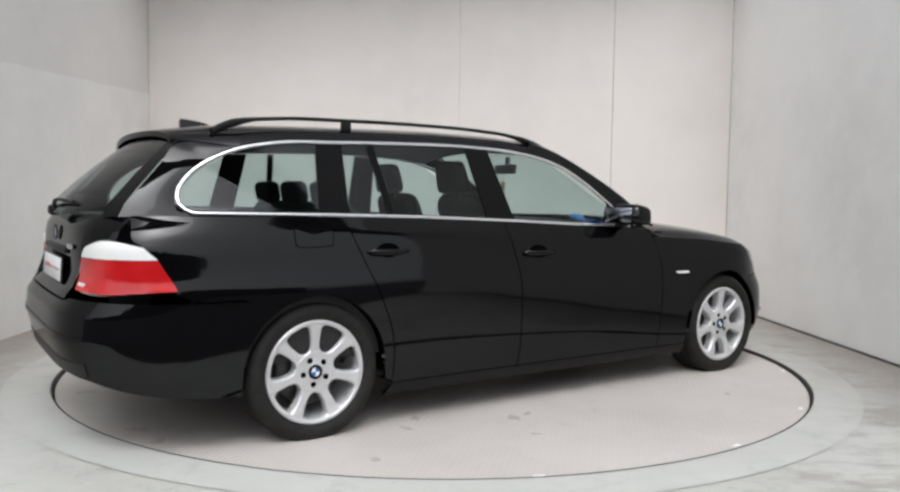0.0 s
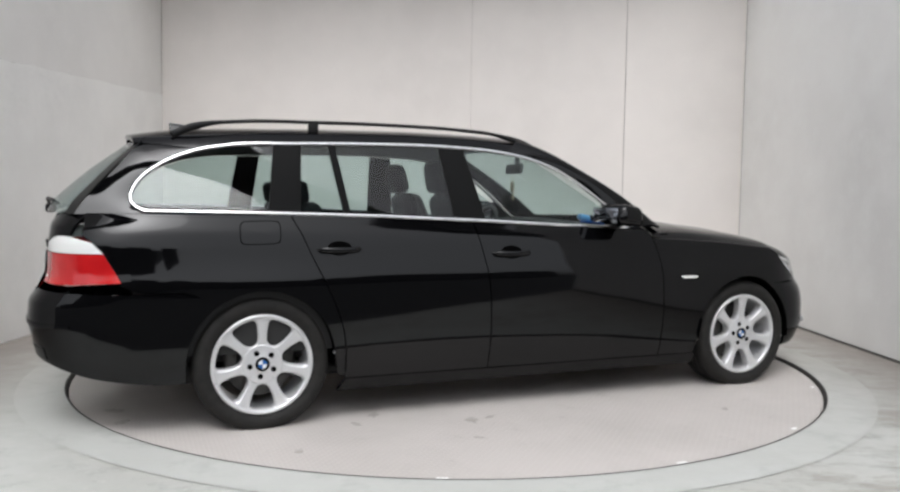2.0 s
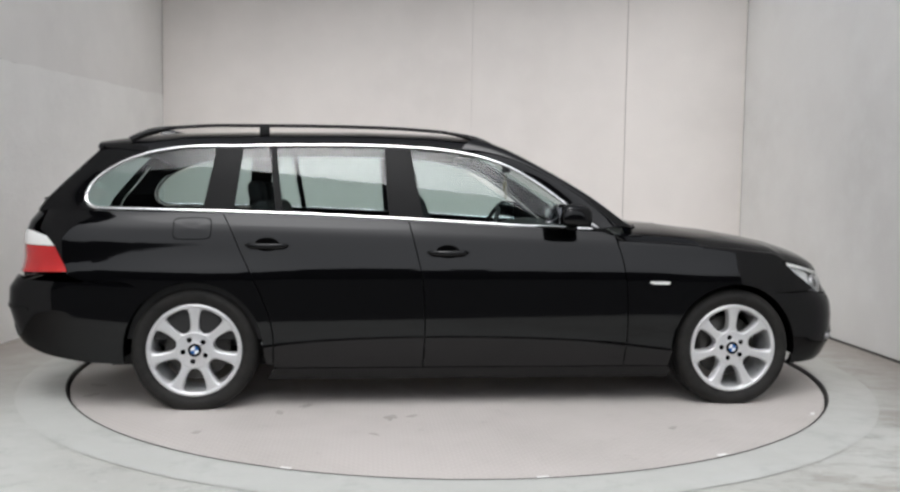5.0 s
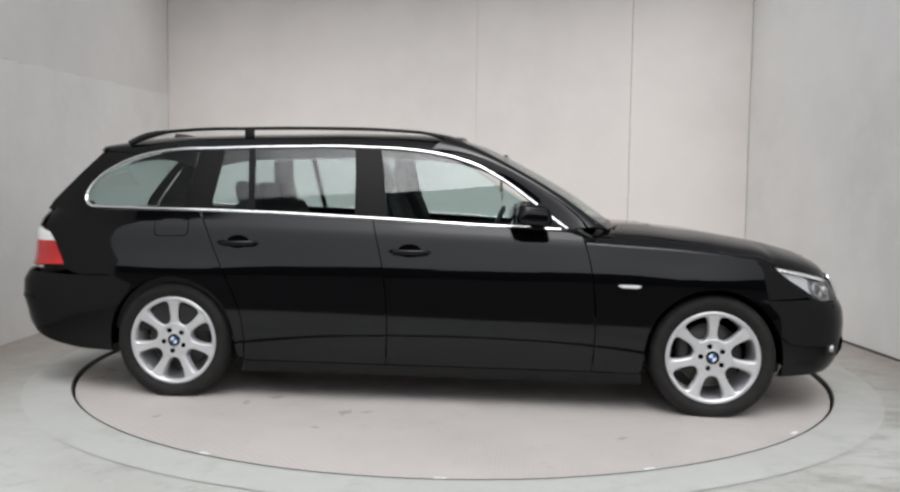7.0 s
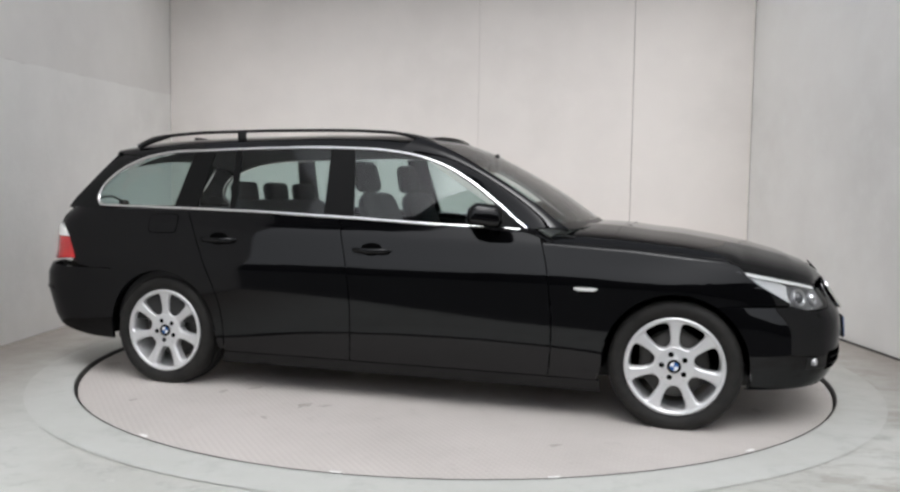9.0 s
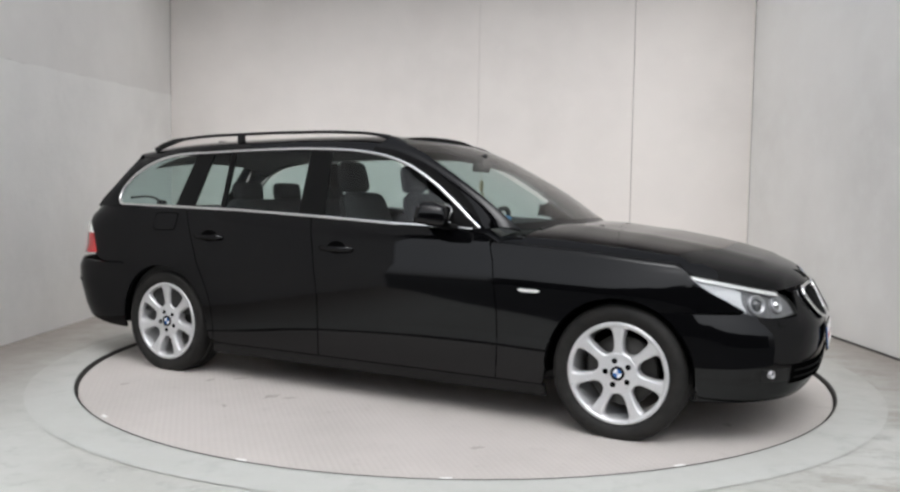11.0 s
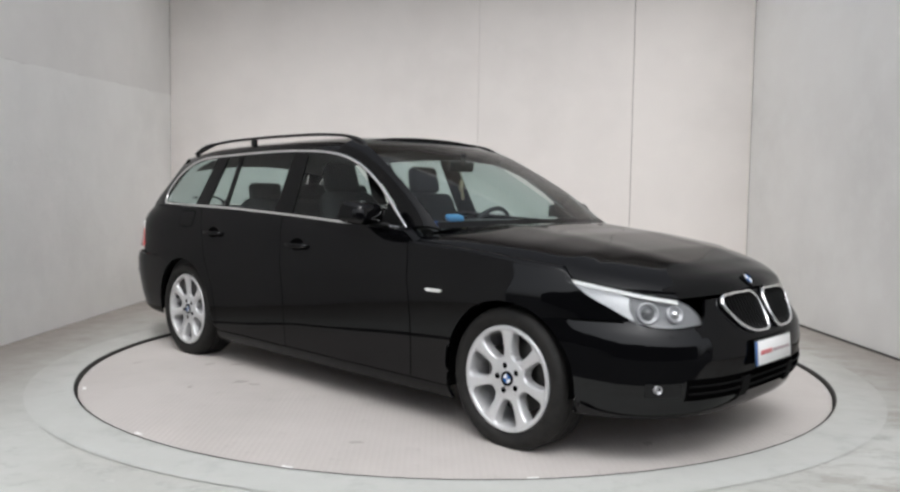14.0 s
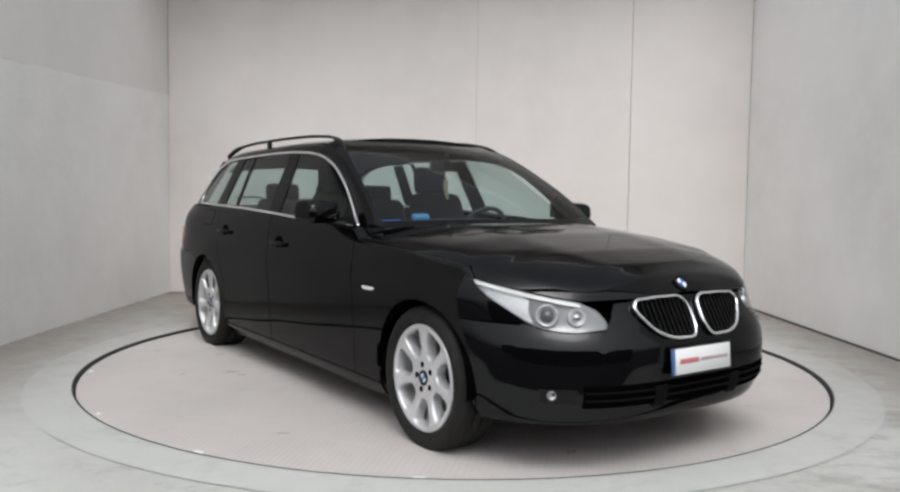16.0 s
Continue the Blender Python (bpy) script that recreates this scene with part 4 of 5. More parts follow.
# plates with bars in place of their lettering
def plate(name, m, parent, w):
    p = part(name, moved(rbox(w + 0.025, 0.008, 0.122, 0.004, 2), m), PLASTIC, parent, "number plate with red and grey printed bars")
    part("plate_face", moved(rbox(w, 0.004, 0.106, 0.002, 1), m @ pose(0, 0.005, 0)), PLATE, p, "white plate face")
    part("plate_band", moved(rbox(0.022, 0.005, 0.106, 0.002, 1), m @ pose(w / 2 + 0.004, 0.005, 0)), PLATE_BLUE, p, "blue edge band")
    part("printed_bar", moved(rbox(w * 0.33, 0.003, 0.020, 0.001, 1), m @ pose(w * 0.24, 0.0068, 0)), RED_INK, p)
    part("printed_bar", moved(rbox(w * 0.50, 0.003, 0.014, 0.001, 1), m @ pose(-w * 0.20, 0.0068, -0.001)), GREY_INK, p)


plate("number_plate", pose(2.294, -0.02, 0.448) @ Vector((1, 0, 0.08)).to_track_quat("Y", "Z").to_matrix().to_4x4(), fb, 0.365)
plate("number_plate", pose(-2.408, 0, 0.752) @ Vector((-1, 0, 0.06)).to_track_quat("Y", "Z").to_matrix().to_4x4(), tg, 0.50)

# ---- cabin ----
_trim = spl(TRIM_TOP, 90)
_foot = [(x, float(belt(x)) + 0.001) for x in np.linspace(0.703, -1.962, 60)]
_loop = np.vstack([_trim, np.array(_foot)[1:-1]])
_L3 = cabin(_loop, 0.004)
both("window_trim", tube(_L3, 0.010, 0.0075, 6, True, up=(0, -1, 0.4)), CHROME, car, "bright chrome strip round the side windows")


def top_at(x):
    t = spl(TRIM_TOP[7:], 200)
    return float(np.interp(x, t[:, 0], t[:, 1]))


def rear_top(x):
    t = spl(TRIM_TOP[2:9], 120)
    return float(np.interp(x, t[:, 0], t[:, 1]))


def topz(x):
    return rear_top(x) if x < -1.3 else top_at(x)


IN = 0.010


def pane(xb0, xb1, xt0, xt1, n=24):
    low = [(x, float(belt(x)) + IN) for x in np.linspace(xb0, xb1, 8)]
    up = [(x, topz(x) - IN) for x in np.linspace(xt0, xt1, 12)]
    return coons(low, up, [low[0], up[0]], [low[-1], up[-1]], n, 12)


def pillar(name, xb0, xb1, xt0, xt1, mat, label, lift=0.001):
    return both(name, shell(cabin(pane(xb0, xb1, xt0, xt1, 6), lift), 0.012), mat, car, label)


def side_glass(name, G, label):
    return both(name, shell(cabin(G, -0.004), 0.004), GLASS, car, label, shadow=False)


side_glass("front_window", pane(-0.270, 0.665, -0.335, 0.10, 40), "green-tinted front door glass")
side_glass("rear_window", pane(-1.005, -0.445, -1.050, -0.478, 24), "green-tinted rear door glass")
side_glass("corner_window", pane(-1.255, -1.035, -1.225, -1.085, 10), "small fixed glass in the rear door")
_t = spl(TRIM_TOP[1:9], 40)
_g = coons([(x, float(belt(x)) + IN) for x in np.linspace(-1.955, -1.405, 8)], [(-1.93, 1.20), (-1.86, 1.238), (-1.735, 1.293), (-1.577, 1.330), (-1.36, 1.344)],
           [(-1.955, 1.030), (-2.000, 1.06), (-2.006, 1.10), (-1.975, 1.155), (-1.93, 1.20)], [(-1.405, 1.026), (-1.36, 1.344)], 30, 16)
side_glass("quarter_window", _g, "green-tinted load bay side glass")
pillar("b_pillar", -0.448, -0.267, -0.480, -0.333, GLOSS_BLACK, "gloss black centre pillar")
pillar("c_pillar", -1.408, -1.252, -1.362, -1.223, GLOSS_BLACK, "gloss black rear pillar")
pillar("window_divider", -1.038, -1.003, -1.087, -1.048, GLOSS_BLACK, "black upright divider in the rear window")
# mirror sail at the foot of the screen pillar
_s = coons([(0.50, float(belt(0.5)) + 0.006), (0.69, 0.944)], [(0.50, topz(0.5) - 0.012), (0.683, 0.946)], [(0.50, float(belt(0.5)) + 0.006), (0.50, topz(0.5) - 0.012)], [(0.69, 0.944), (0.683, 0.946)], 8, 8)
both("mirror_sail", shell(cabin(_s, 0.002), 0.01), GLOSS_BLACK, car)


# roof, with its side beams down to the trim
def roof_section(x, n=25):
    zt = topz(x) + 0.010
    p = cabin(np.array([x, zt]), 0.004)
    zc = float(np.interp(x, [-2.16, -1.95, -1.8, -1.72, -1.2, -0.6, -0.2, 0.05], [1.40, 1.428, 1.440, 1.446, 1.466, 1.478, 1.475, 1.462]))
    y1 = -p[1]
    row = []
    for v in np.linspace(-1, 1, 2 * n + 1):
        a = abs(v)
        row.append((x + ((x + 0.1) / 0.12 * 0.07 * (1 - a**2) if x > -0.1 else 0), y1 * v, zt + (zc - zt) * (1 - a**2.6) ** 0.52))
    return row


part("roof", shell(np.array([roof_section(x) for x in np.r_[np.linspace(-1.72, -0.1, 36), np.linspace(-0.08, 0.02, 5)]]), 0.02, (-0.8, 0, 0.5)), PAINT, car, "glossy black roof")

# rear roof edge and spoiler
def roof_tail():
    rows = []
    for t in np.linspace(0, 1, 14):
        x = -1.72 - 0.285 * t
        y1 = float(np.interp(t, [0, 0.5, 1], [-np.asarray(roof_section(-1.72))[0][1] - 0, 0.605, 0.555]))
        z1 = float(np.interp(t, [0, 0.5, 1], [topz(-1.72) + 0.010, 1.335, 1.345]))
        zc = float(np.interp(x, [-2.12, -1.95, -1.8, -1.72], [1.375, 1.412, 1.438, 1.446]))
        rows.append([(x - 0.03 * (1 - abs(v) ** 2) * t, (y1 * v), z1 + (zc - z1) * (1 - abs(v) ** 2.6) ** 0.52) for v in np.linspace(-1, 1, 51)])
    return shell(np.array(rows), 0.025, (-1.5, 0, 0.5))


part("roof_spoiler", roof_tail(), PAINT, car, "black spoiler lip over the rear glass")

# rear corner pillars between the side window and the rear glass
_in3 = spl([(-1.72, 1.322), (-1.884, 1.253), (-1.967, 1.197), (-2.022, 1.120), (-2.030, 1.072), (-2.012, 1.036), (-1.97, 1.010)], 30)
_out = spl([(-1.74, 1.332), (-1.90, 1.338), (-1.985, 1.325), (-2.066, 1.235), (-2.146, 1.145), (-2.224, 1.06), (-2.258, 1.005)], 30)
_rows = []
for _i in range(30):
    _a = cabin(_in3[_i], 0.002)
    _t = _i / 29
    _yo = float(np.interp(_out[_i][1], [1.0, 1.1, 1.25, 1.33], [0.696, 0.664, 0.614, 0.575])) if _out[_i][0] < -1.93 else float(np.interp(_out[_i][0], [-1.93, -1.74], [0.580, 0.625]))
    _b = np.array([_out[_i][0], -_yo, _out[_i][1]])
    _rows.append([_a + (_b - _a) * s + np.array([-0.002, -0.004, 0.001]) * math.sin(math.pi * s) for s in np.linspace(0, 1, 10)])
both("rear_corner", shell(np.array(_rows), 0.012), PAINT, car)

# rear glass and its black surround
def rear_glass(w, z0, z1, push):
    rows = []
    for v in np.linspace(-1, 1, 31):
        col = []
        for t in np.linspace(0, 1, 14):
            z = z0 + (z1 - z0) * t
            y1 = float(np.interp(z, [1.0, 1.1, 1.25, 1.36], [0.692, 0.660, 0.610, 0.572])) * w
            xe = float(np.interp(z, [1.0, 1.06, 1.15, 1.24, 1.33, 1.37], [-2.262, -2.228, -2.150, -2.070, -1.985, -1.955]))
            col.append((xe - (0.160 - 0.090 * t * t) * (1 - v * v) + push, y1 * v, z))
        rows.append(col)
    return np.array(rows)


part("tailgate_glass", shell(rear_glass(0.99, 1.008, 1.355, 0.0), 0.005), GLASS, tg, "dark-edged rear screen", shadow=False)
for _sg in (1, -1):
    _g = rear_glass(0.995, 1.006, 1.357, -0.003)
    _e = _g[:3] if _sg < 0 else _g[-3:]
    part("screen_border", shell(_e, 0.004), GLOSS_BLACK, tg, "black border of the rear screen")
part("rear_wiper", join(tube(spl([(-2.395, 0.0, 1.02), (-2.405, -0.05, 1.05), (-2.365, -0.32, 1.062)], 12), 0.010, 0.008), moved(rbox(0.05, 0.07, 0.05, 0.015, 2), pose(-2.400, 0, 1.018))), PLASTIC, tg, "black rear wiper")

# windscreen, pillars and scuttle
def screen_edge(t):
    """Edge of the windscreen from its foot (0) to the roof (1), right side."""
    return spl([(0.900, -0.745, 0.945), (0.66, -0.710, 1.118), (0.41, -0.656, 1.266), (0.17, -0.600, 1.386), (0.02, -0.565, 1.436)], 101)[int(round(t * 100))]


_rows = []
for _t in np.linspace(0, 1, 20):
    _e = screen_edge(_t)
    _bow = 0.10 * (1 - _t) + 0.055 * _t
    _rows.append([(_e[0] + _bow * (1 - v * v), _e[1] * -v, _e[2] + 0.016 * (1 - v * v) * (0.6 + 0.4 * _t)) for v in np.linspace(-1, 1, 31)])
_ws = np.array(_rows)
ws = part("windscreen", shell(_ws, 0.005, (0, 0, 0.8)), GLASS, car, "green-tinted windscreen", shadow=False)
part("sun_band", shell(_ws[-3:, 1:-1] + np.array([-0.004, 0, -0.004]), 0.002, (0, 0, 0.8)), GLOSS_BLACK, ws, "black upper screen border")
part("foot_band", shell(_ws[:2, :] + np.array([0.002, 0, 0.002]), 0.002, (0, 0, 0.8)), GLOSS_BLACK, ws, "black lower screen border")
_pts = spl(TRIM_TOP[10:], 60)
_rows = []
for _i in range(40):
    _t = _i / 39
    _a = cabin(_pts[int(59 - _t * 42)] + np.array([0.008, 0.008]), 0.003)
    _b = screen_edge(_t)
    _rows.append([_a + (_b - _a) * s + np.array([0.012, -0.014, 0.012]) * math.sin(math.pi * s) for s in np.linspace(0, 1, 8)])
both("screen_pillar", shell(np.array(_rows), 0.015), PAINT, car, "black windscreen pillar")
_rows = []
for _v in np.linspace(-1, 1, 31):
    _e = screen_edge(0)
    _rows.append([(0.905 + 0.11 * (1 - _v * _v) + d, _e[1] * -_v * 1.06, 0.914 + 0.026 * (1 - _v * _v) - dz) for d, dz in ((-0.10, 0.02), (-0.02, 0.0), (0.02, 0.004), (0.06, 0.02), (0.12, 0.06))])
part("scuttle", shell(np.array(_rows), 0.01, (0.8, 0, 0.3)), PLASTIC, car, "black plastic scuttle panel")
for _y0, _y1, _x in ((-0.12, -0.60, 0.0), (0.40, -0.10, 0.0)):
    _p = [(1.03 - 0.11 * (y / 0.70) ** 2, y, 0.960 - 0.02 * (y / 0.7) ** 2) for y in np.linspace(_y0, _y1, 12)]
    part("wiper", join(tube(_p, 0.008, 0.010, 6), tube([(1.06 - 0.11 * (_y0 / 0.7) ** 2, _y0 + 0.05, 0.955), _p[1], _p[6]], 0.006, 0.008, 6)), PLASTIC, car, "black windscreen wiper")

# upper side panels between bonnet, scuttle and screen pillar
_rows = []
for _x in np.linspace(0.655, 0.83, 10):
    _zs = float(np.interp(_x, [0.655, 0.74, 0.83], [0.935, 0.925, 0.880]))
    _y0 = float(half(_x, _zs))
    _rows.append([(_x, -(_y0 + (0.68 - _y0) * s), _zs + 0.022 * math.sin(min(1, s * 2) * math.pi / 2)) for s in np.linspace(0, 1, 8)])
both("cowl_side", shell(np.array(_rows), 0.01), PAINT, car)

# roof rails and aerial
_rail = spl([(-1.83, -0.575, 1.385), (-1.76, -0.560, 1.420), (-1.66, -0.545, 1.449), (-1.50, -0.532, 1.468), (-1.12, -0.523, 1.481), (-0.70, -0.520, 1.485), (-0.28, -0.526, 1.475), (-0.10, -0.538, 1.459), (0.02, -0.555, 1.430), (0.12, -0.576, 1.388), (0.17, -0.592, 1.352)], 70)
_rt = np.interp(np.linspace(0, 1, 70), [0, 0.06, 0.12, 0.86, 0.93, 1], [0.018, 0.020, 0.0095, 0.0095, 0.020, 0.018])
for _sg in (1, -1):
    _VF = tube(_rail, 0.014, _rt, 10)
    _r = part("roof_rail", _VF if _sg > 0 else mirrored(_VF), PLASTIC, car, "black roof rail")
    _VF = rbox(0.055, 0.024, 0.06, 0.008, 2, pose(-1.13, -0.524, 1.452))
    part("rail_foot", _VF if _sg > 0 else mirrored(_VF), PLASTIC, _r)
_fin = []
for _t in np.linspace(0, 1, 10):
    _x = -1.64 - 0.17 * _t
    _h = 0.012 + 0.056 * _t**0.45
    _fin.append([(_x, y * 0.035 * (1 - 0.15 * _t) * (1 - 0.55 * z), 1.430 - 0.012 * _t + _h * z) for y, z in ((-1, 0), (-0.9, 0.4), (-0.5, 0.85), (0, 1), (0.5, 0.85), (0.9, 0.4), (1, 0))])
part("aerial_fin", shell(np.array(_fin), 0.03, (-1.72, 0, 1.40)), PAINT, car, "black shark-fin aerial")

# door mirrors
for _sg in (1, -1):
    _VF = rbox(0.19, 0.215, 0.112, 0.042, 4, pose(0.500, -0.930, 1.018, 0, 6, 14), (0.84, 0.94))
    _m = part("door_mirror", _VF if _sg > 0 else mirrored(_VF), PAINT, car, "black door mirror")
    _VF = tube(spl([(0.545, -0.780, 0.945), (0.53, -0.84, 0.955), (0.518, -0.892, 0.968)], 8), 0.030, 0.018, 10)
    part("mirror_arm", _VF if _sg > 0 else mirrored(_VF), PLASTIC, _m)
    _VF = rbox(0.006, 0.180, 0.082, 0.002, 1, pose(0.404, -0.922, 1.016, 0, 6, 14))
    part("mirror_glass", _VF if _sg > 0 else mirrored(_VF), MIRROR, _m, "tinted mirror glass, its dark reflection put into the colour")

# underside and wheel housings
part("underbody", join(rbox(3.8, 1.30, 0.10, 0.03, 2, pose(-0.05, 0, 0.225)), rbox(1.9, 1.56, 0.05, 0.02, 2, pose(0.0, 0, 0.175))), PLASTIC, car, "dark underbody")
part("cabin_floor", rbox(2.9, 1.45, 0.06, 0.02, 2, pose(-0.7, 0, 0.32)), DASH, car)
part("firewall", rbox(0.05, 1.30, 0.55, 0.02, 2, pose(0.82, 0, 0.60)), DASH, car)
part("engine_cover", rbox(1.10, 1.10, 0.35, 0.08, 3, pose(1.50, 0, 0.50)), GAP, car)
for _x in (A_X, -A_X):
    _pr = [(ARCH - 0.002, -0.03), (ARCH - 0.002, 0.30), (ARCH - 0.05, 0.32), (0.02, 0.32)]
    V, F = [], []
    for i in range(25):
        a = math.radians(-6 + 192 * i / 24)
        for r, h in _pr:
            V.append((_x + r * math.cos(a), -0.845 + h, WZ + r * math.sin(a)))
    for i in range(24):
        for k in range(3):
            F.append((i * 4 + k, i * 4 + k + 1, i * 4 + 5 + k, i * 4 + 4 + k))
    both("wheel_housing", (V, F), GAP, car, "dark wheel arch liner")


# ---- wheels ----
def rim_mesh():
    """Seven-spoke alloy, outer face towards -y, axis through the origin."""
    V, F = [], []
    NS, NR = 1, 14
    rs = np.r_[0.094, 0.0965, 0.0985, 0.102, 0.108, 0.118, 0.132, 0.150, 0.170, 0.188, 0.200, 0.208, 0.2145, 0.221]
    halfw = np.interp(rs, [0.094, 0.0965, 0.0985, 0.102, 0.108, 0.118, 0.132, 0.150, 0.170, 0.190, 0.204, 0.212, 0.2155, 0.221], [0.0422, 0.0420, 0.0365, 0.0300, 0.0255, 0.0225, 0.0212, 0.0218, 0.0240, 0.0275, 0.0310, 0.0370, 0.0450, 0.0620])
    dep = np.interp(rs, [0.094, 0.12, 0.16, 0.221], [0.0005, -0.002, -0.008, -0.012])
    for k in range(NS):
        a0 = 2 * math.pi * k / NS + math.pi / 2
        base = len(V)
        cs = [(-1.0, 0.055), (-1.0, 0.010), (-0.86, 0.002), (-0.45, 0.0), (0, 0.002), (0.45, 0.0), (0.86, 0.002), (1.0, 0.010), (1.0, 0.055)]
        for r, w, d in zip(rs, halfw, dep):
            for c, back in cs:
                t = c * w / r
                V.append((r * math.cos(a0 + t), d + back, r * math.sin(a0 + t)))
        m = len(cs)
        for i in range(NR - 1):
            for j in range(m - 1):
                F.append((base + i * m + j, base + i * m + j + 1, base + (i + 1) * m + j + 1, base + (i + 1) * m + j))
    hub = lathe([(0.001, 0.001), (0.036, 0.001), (0.040, 0.0035), (0.088, 0.0005), (0.0955, 0.0015), (0.0965, 0.010), (0.0965, 0.055)], 70)
    lip = lathe([(0.218, 0.05), (0.218, -0.004), (0.221, -0.011), (0.230, -0.014), (0.239, -0.013), (0.2425, -0.006), (0.240, 0.004), (0.228, 0.02), (0.222, 0.05), (0.214, 0.12), (0.214, 0.19)], 70)
    return (V, F), join(hub, lip)


def tyre_mesh():
    prof = [(0.236, 0.002), (0.246, -0.010), (0.262, -0.021), (0.282, -0.024), (0.298, -0.020), (0.310, -0.010), (0.318, 0.004), (0.322, 0.022),
            (0.322, 0.06), (0.3165, 0.063), (0.3165, 0.068), (0.322, 0.071), (0.322, 0.115), (0.3165, 0.118), (0.3165, 0.123), (0.322, 0.126), (0.322, 0.170), (0.318, 0.190), (0.306, 0.208), (0.280, 0.216), (0.236, 0.195)]
    V, F = lathe(prof, 72)
    V = [(x, y, max(z * 1.012, -WZ - 0.0115)) for x, y, z in V]
    return V, F


def wheel(x, side, spin):
    m = pose(x, side * 0.858, WZ - 0.006) @ (Matrix.Identity(4) if side < 0 else pose(0, 0, 0, 0, 0, 180))
    turn = pose(0, 0, 0, 0, spin, 0)
    w = part("wheel", moved(RIM, turn), ALLOY, car, "silver seven-spoke alloy wheel", where=m)
    for k in range(7):
        part("spoke", SPOKE, ALLOY, w, where=pose(0, 0, 0, 0, 360 / 7 * k, 0))
    part("tyre", TYRE, RUBBER, w, "black low-profile tyre")
    part("brake_disc", lathe([(0.06, 0.085), (0.165, 0.085), (0.168, 0.09), (0.168, 0.115), (0.06, 0.115)], 40), IRON, w, "rusty grey brake disc")
    part("brake_caliper", rbox(0.07, 0.07, 0.19, 0.02, 2, pose(-0.135, 0.095, 0.02)), IRON, w)
    for k in range(5):
        a = 2 * math.pi * k / 5 + math.radians(-111 if x > 0 else -99)
        part("wheel_bolt", moved(lathe([(0.001, -0.002), (0.0132, -0.002), (0.0132, 0.002), (0.0150, 0.0015), (0.0150, 0.004)], 14), turn @ pose(0.0595 * math.cos(a), 0.0028, 0.0595 * math.sin(a))), GAP, w, "dark bolt recess")
    badge(0.034, pose(0, -0.0005, 0, 180, 0, 0), w)


_sp, RIM = rim_mesh()
SPOKE, TYRE = mesh_of("spoke", _sp[0], _sp[1], ALLOY), tyre_mesh()
for _x in (A_X, -A_X):
    for _s in (-1, 1):
        wheel(_x, _s, 0)


# ---- inside ----
def front_seat(y):
    s = part("front_seat", join(rbox(0.50, 0.50, 0.16, 0.06, 3, pose(0.12, y, 0.52, 0, -8, 0)), rbox(0.15, 0.50, 0.62, 0.065, 3, pose(-0.22, y, 0.83, 0, -20, 0), (0.8, 0.82))), FABRIC, car, "dark cloth front seat")
    part("headrest", rbox(0.09, 0.27, 0.19, 0.042, 3, pose(-0.375, y, 1.215, 0, -12, 0), (0.9, 0.9)), FABRIC, s, "dark padded headrest")
    for dy in (-0.06, 0.06):
        part("headrest_post", tube([(-0.345, y + dy, 1.05), (-0.365, y + dy, 1.16)], 0.006), CHROME, s)


front_seat(-0.37)
front_seat(0.37)
_b = part("rear_bench", join(rbox(0.50, 1.30, 0.16, 0.06, 3, pose(-0.75, 0, 0.54, 0, -8, 0)), rbox(0.14, 1.32, 0.56, 0.06, 3, pose(-1.08, 0, 0.80, 0, -18, 0), (0.9, 0.92))), FABRIC, car, "dark cloth rear bench")
for _y in (-0.40, 0.0, 0.40):
    part("headrest", rbox(0.08, 0.25, 0.13, 0.036, 3, pose(-1.185, _y, 1.115, 0, -10, 0)), FABRIC, _b, "dark padded headrest")
part("load_cover", rbox(0.95, 1.24, 0.02, 0.008, 2, pose(-1.72, 0, 0.985)), DASH, car, "dark luggage cover")
_dsh = [[(x, y, z + 0.03 * (1 - (y / 0.7) ** 2)) for x, z in ((0.80, 0.90), (0.66, 0.93), (0.50, 0.945), (0.40, 0.93), (0.36, 0.86), (0.40, 0.70), (0.42, 0.45))] for y in np.linspace(-0.68, 0.68, 21)]
part("dashboard", shell(np.array(_dsh), 0.01, (0.7, 0, 0.6)), DASH, car, "black dashboard")
part("steering_wheel", join(tube([tuple(pose(0.24, 0.37, 0.865, 0, -65, 0) @ Vector((0.185 * math.cos(a), 0.185 * math.sin(a), 0))) for a in np.linspace(0, 2 * math.pi, 40)[:-1]], 0.015, None, 8, True, up=(0.9, 0, 0.4)),
                            rbox(0.12, 0.14, 0.05, 0.02, 2, pose(0.25, 0.37, 0.86, 0, -65, 0)), rbox(0.05, 0.34, 0.02, 0.008, 2, pose(0.245, 0.37, 0.865, 0, -65, 0))), DASH, car, "black steering wheel")
part("interior_mirror", join(rbox(0.025, 0.22, 0.065, 0.012, 2, pose(0.315, 0.02, 1.290, 0, 10, 0)), rbox(0.03, 0.03, 0.08, 0.01, 2, pose(0.335, 0.02, 1.33))), DASH, car, "black interior mirror")
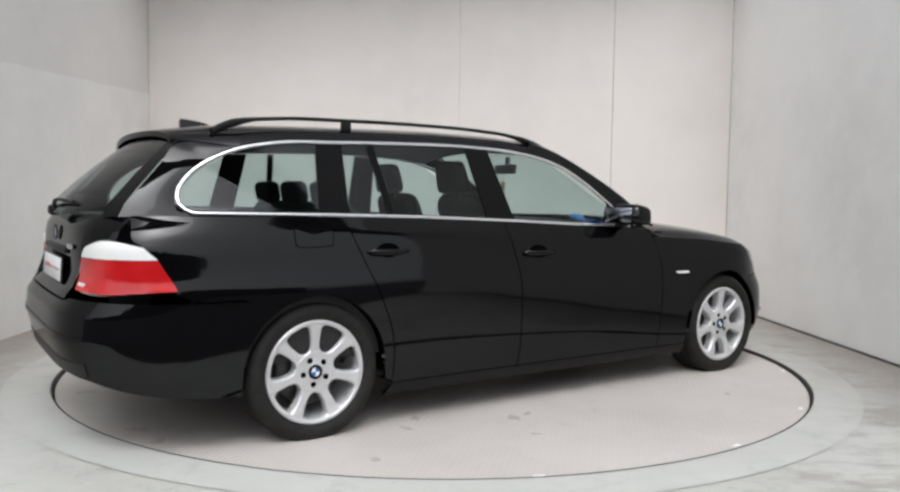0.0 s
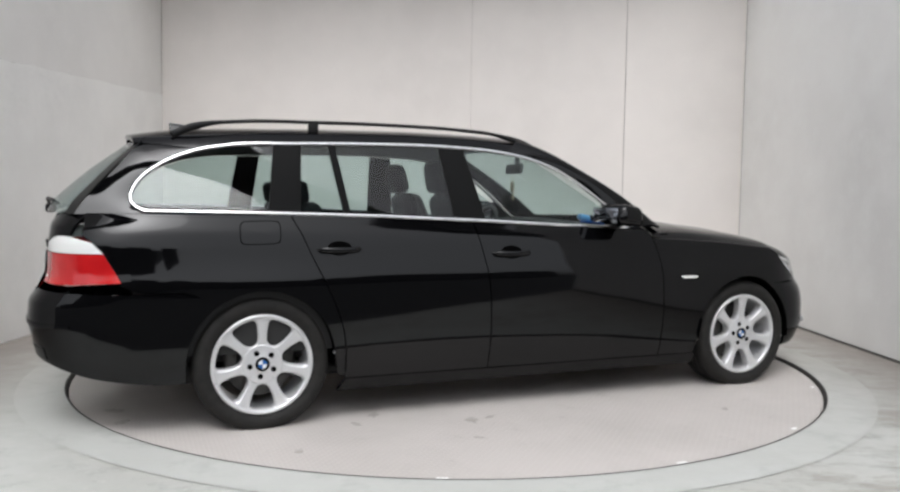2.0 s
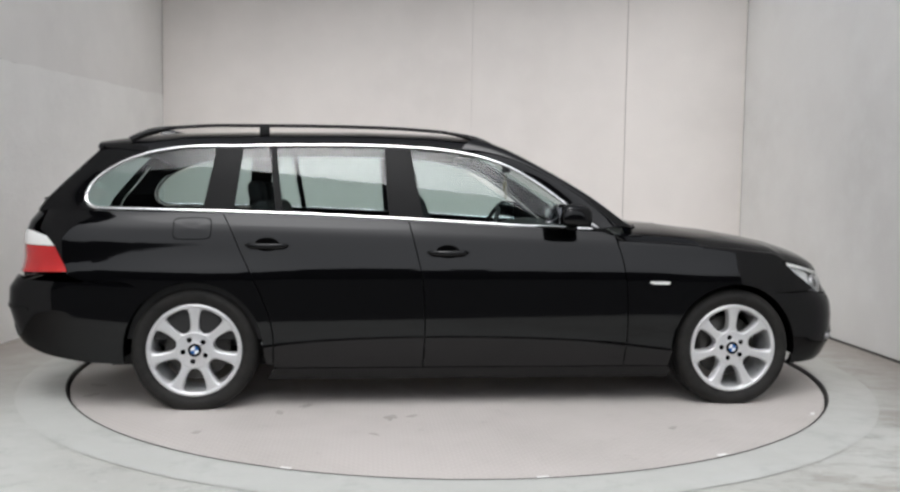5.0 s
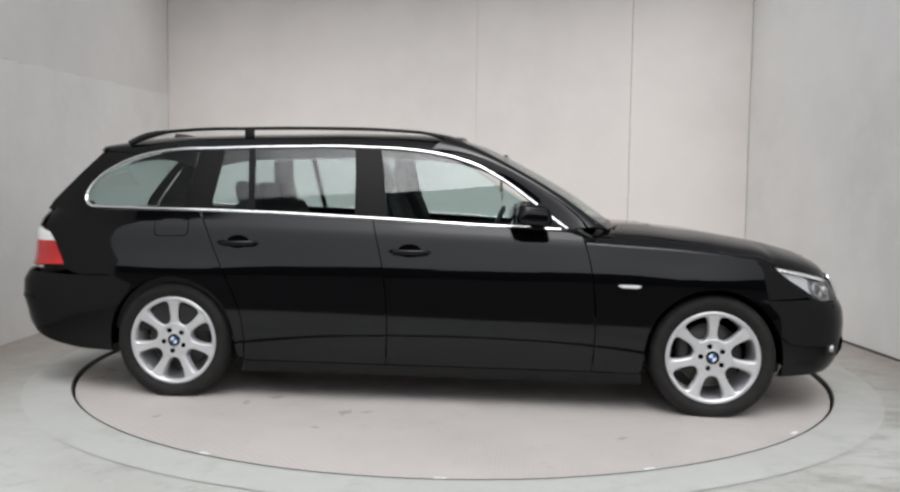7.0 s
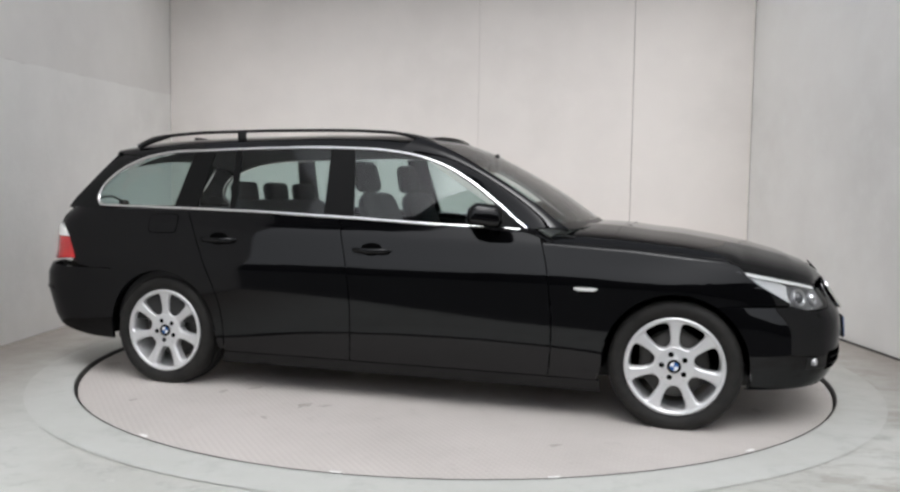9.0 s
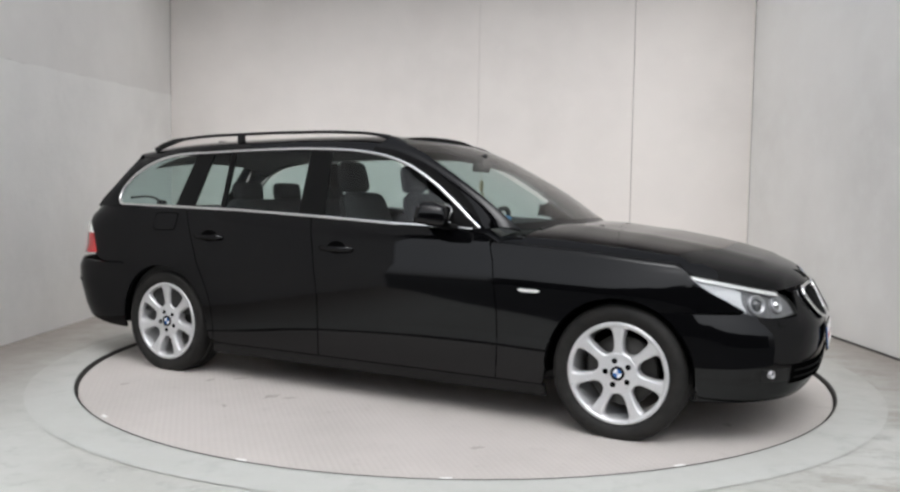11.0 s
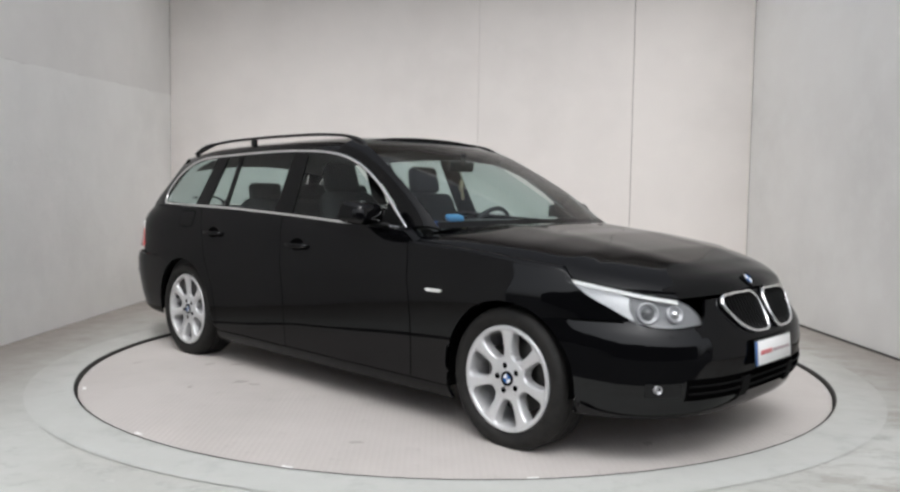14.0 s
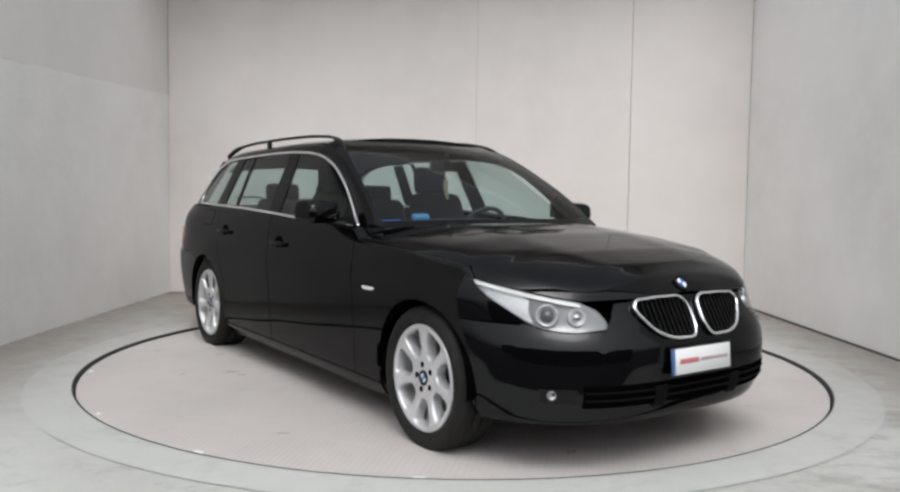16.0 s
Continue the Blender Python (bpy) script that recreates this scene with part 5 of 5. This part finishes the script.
part("headliner", shell(np.array([[(x, y, topz(x) + 0.0 + 0.055 * (1 - (y / 0.58) ** 2) - 0.005) for y in np.linspace(-0.575, 0.575, 15)] for x in np.linspace(-1.85, 0.02, 20)]), 0.0, (-0.8, 0, 0.5)), HEADLINER, car, "dark grey headliner")
for _sg in (1, -1):
    _P = flank(coons([(-2.0, 0.35), (0.78, 0.35)], [(-2.0, 1.005), (0.70, 0.915)], [(-2.0, 0.35), (-2.0, 1.005)], [(0.78, 0.35), (0.70, 0.915)], 20, 8), -0.055)
    _VF = shell(_P, 0.0)
    part("door_lining", _VF if _sg > 0 else mirrored(_VF), DASH, car)

# ---- loose things in the car ----
LOOSE = []


def loose(name, VF, mat, label, category, m):
    ob = tagged(part(name, VF, mat), label, category)
    LOOSE.append((ob, m))
    return ob


loose("leaflet", rbox(0.10, 0.14, 0.012, 0.003, 1), BLUE, "dark blue printed card lying on the dashboard", "card", pose(0.60, -0.50, 0.957, 0, 12, 12))
loose("cleaning_cloth", rbox(0.07, 0.095, 0.04, 0.014, 2), PALE_BLUE, "crumpled light blue cloth on the dashboard", "cloth", pose(0.62, -0.35, 0.985, 0, 12, -20))
loose("hanging_charm", join(tube([(0, 0, 0.0), (0.004, 0.002, -0.06)], 0.002), moved(rbox(0.02, 0.03, 0.07, 0.008, 2), pose(0.004, 0.002, -0.09)), moved(rbox(0.012, 0.02, 0.05, 0.005, 2), pose(0.012, 0.008, -0.15, 8, 0, 0))), GOLD, "straw-coloured charm hanging from the interior mirror", "charm", pose(0.305, 0.03, 1.262))


def turn_at(t):
    return 33.0716 - 5.50756 * t + 0.0135666 * t * t - 0.000742748 * t**3


def motions():
    times = [0.5 * i for i in range(33)]
    base = pose(CAR_AT[0], CAR_AT[1], 0.0)
    walk(table, [(t, pose(0, 0, 0, 0, 0, turn_at(t))) for t in times])
    walk(car, [(t, pose(0, 0, 0, 0, 0, turn_at(t)) @ base) for t in times])
    for ob, m in LOOSE:
        walk(ob, [(t, pose(0, 0, 0, 0, 0, turn_at(t)) @ base @ m) for t in times])


motions()
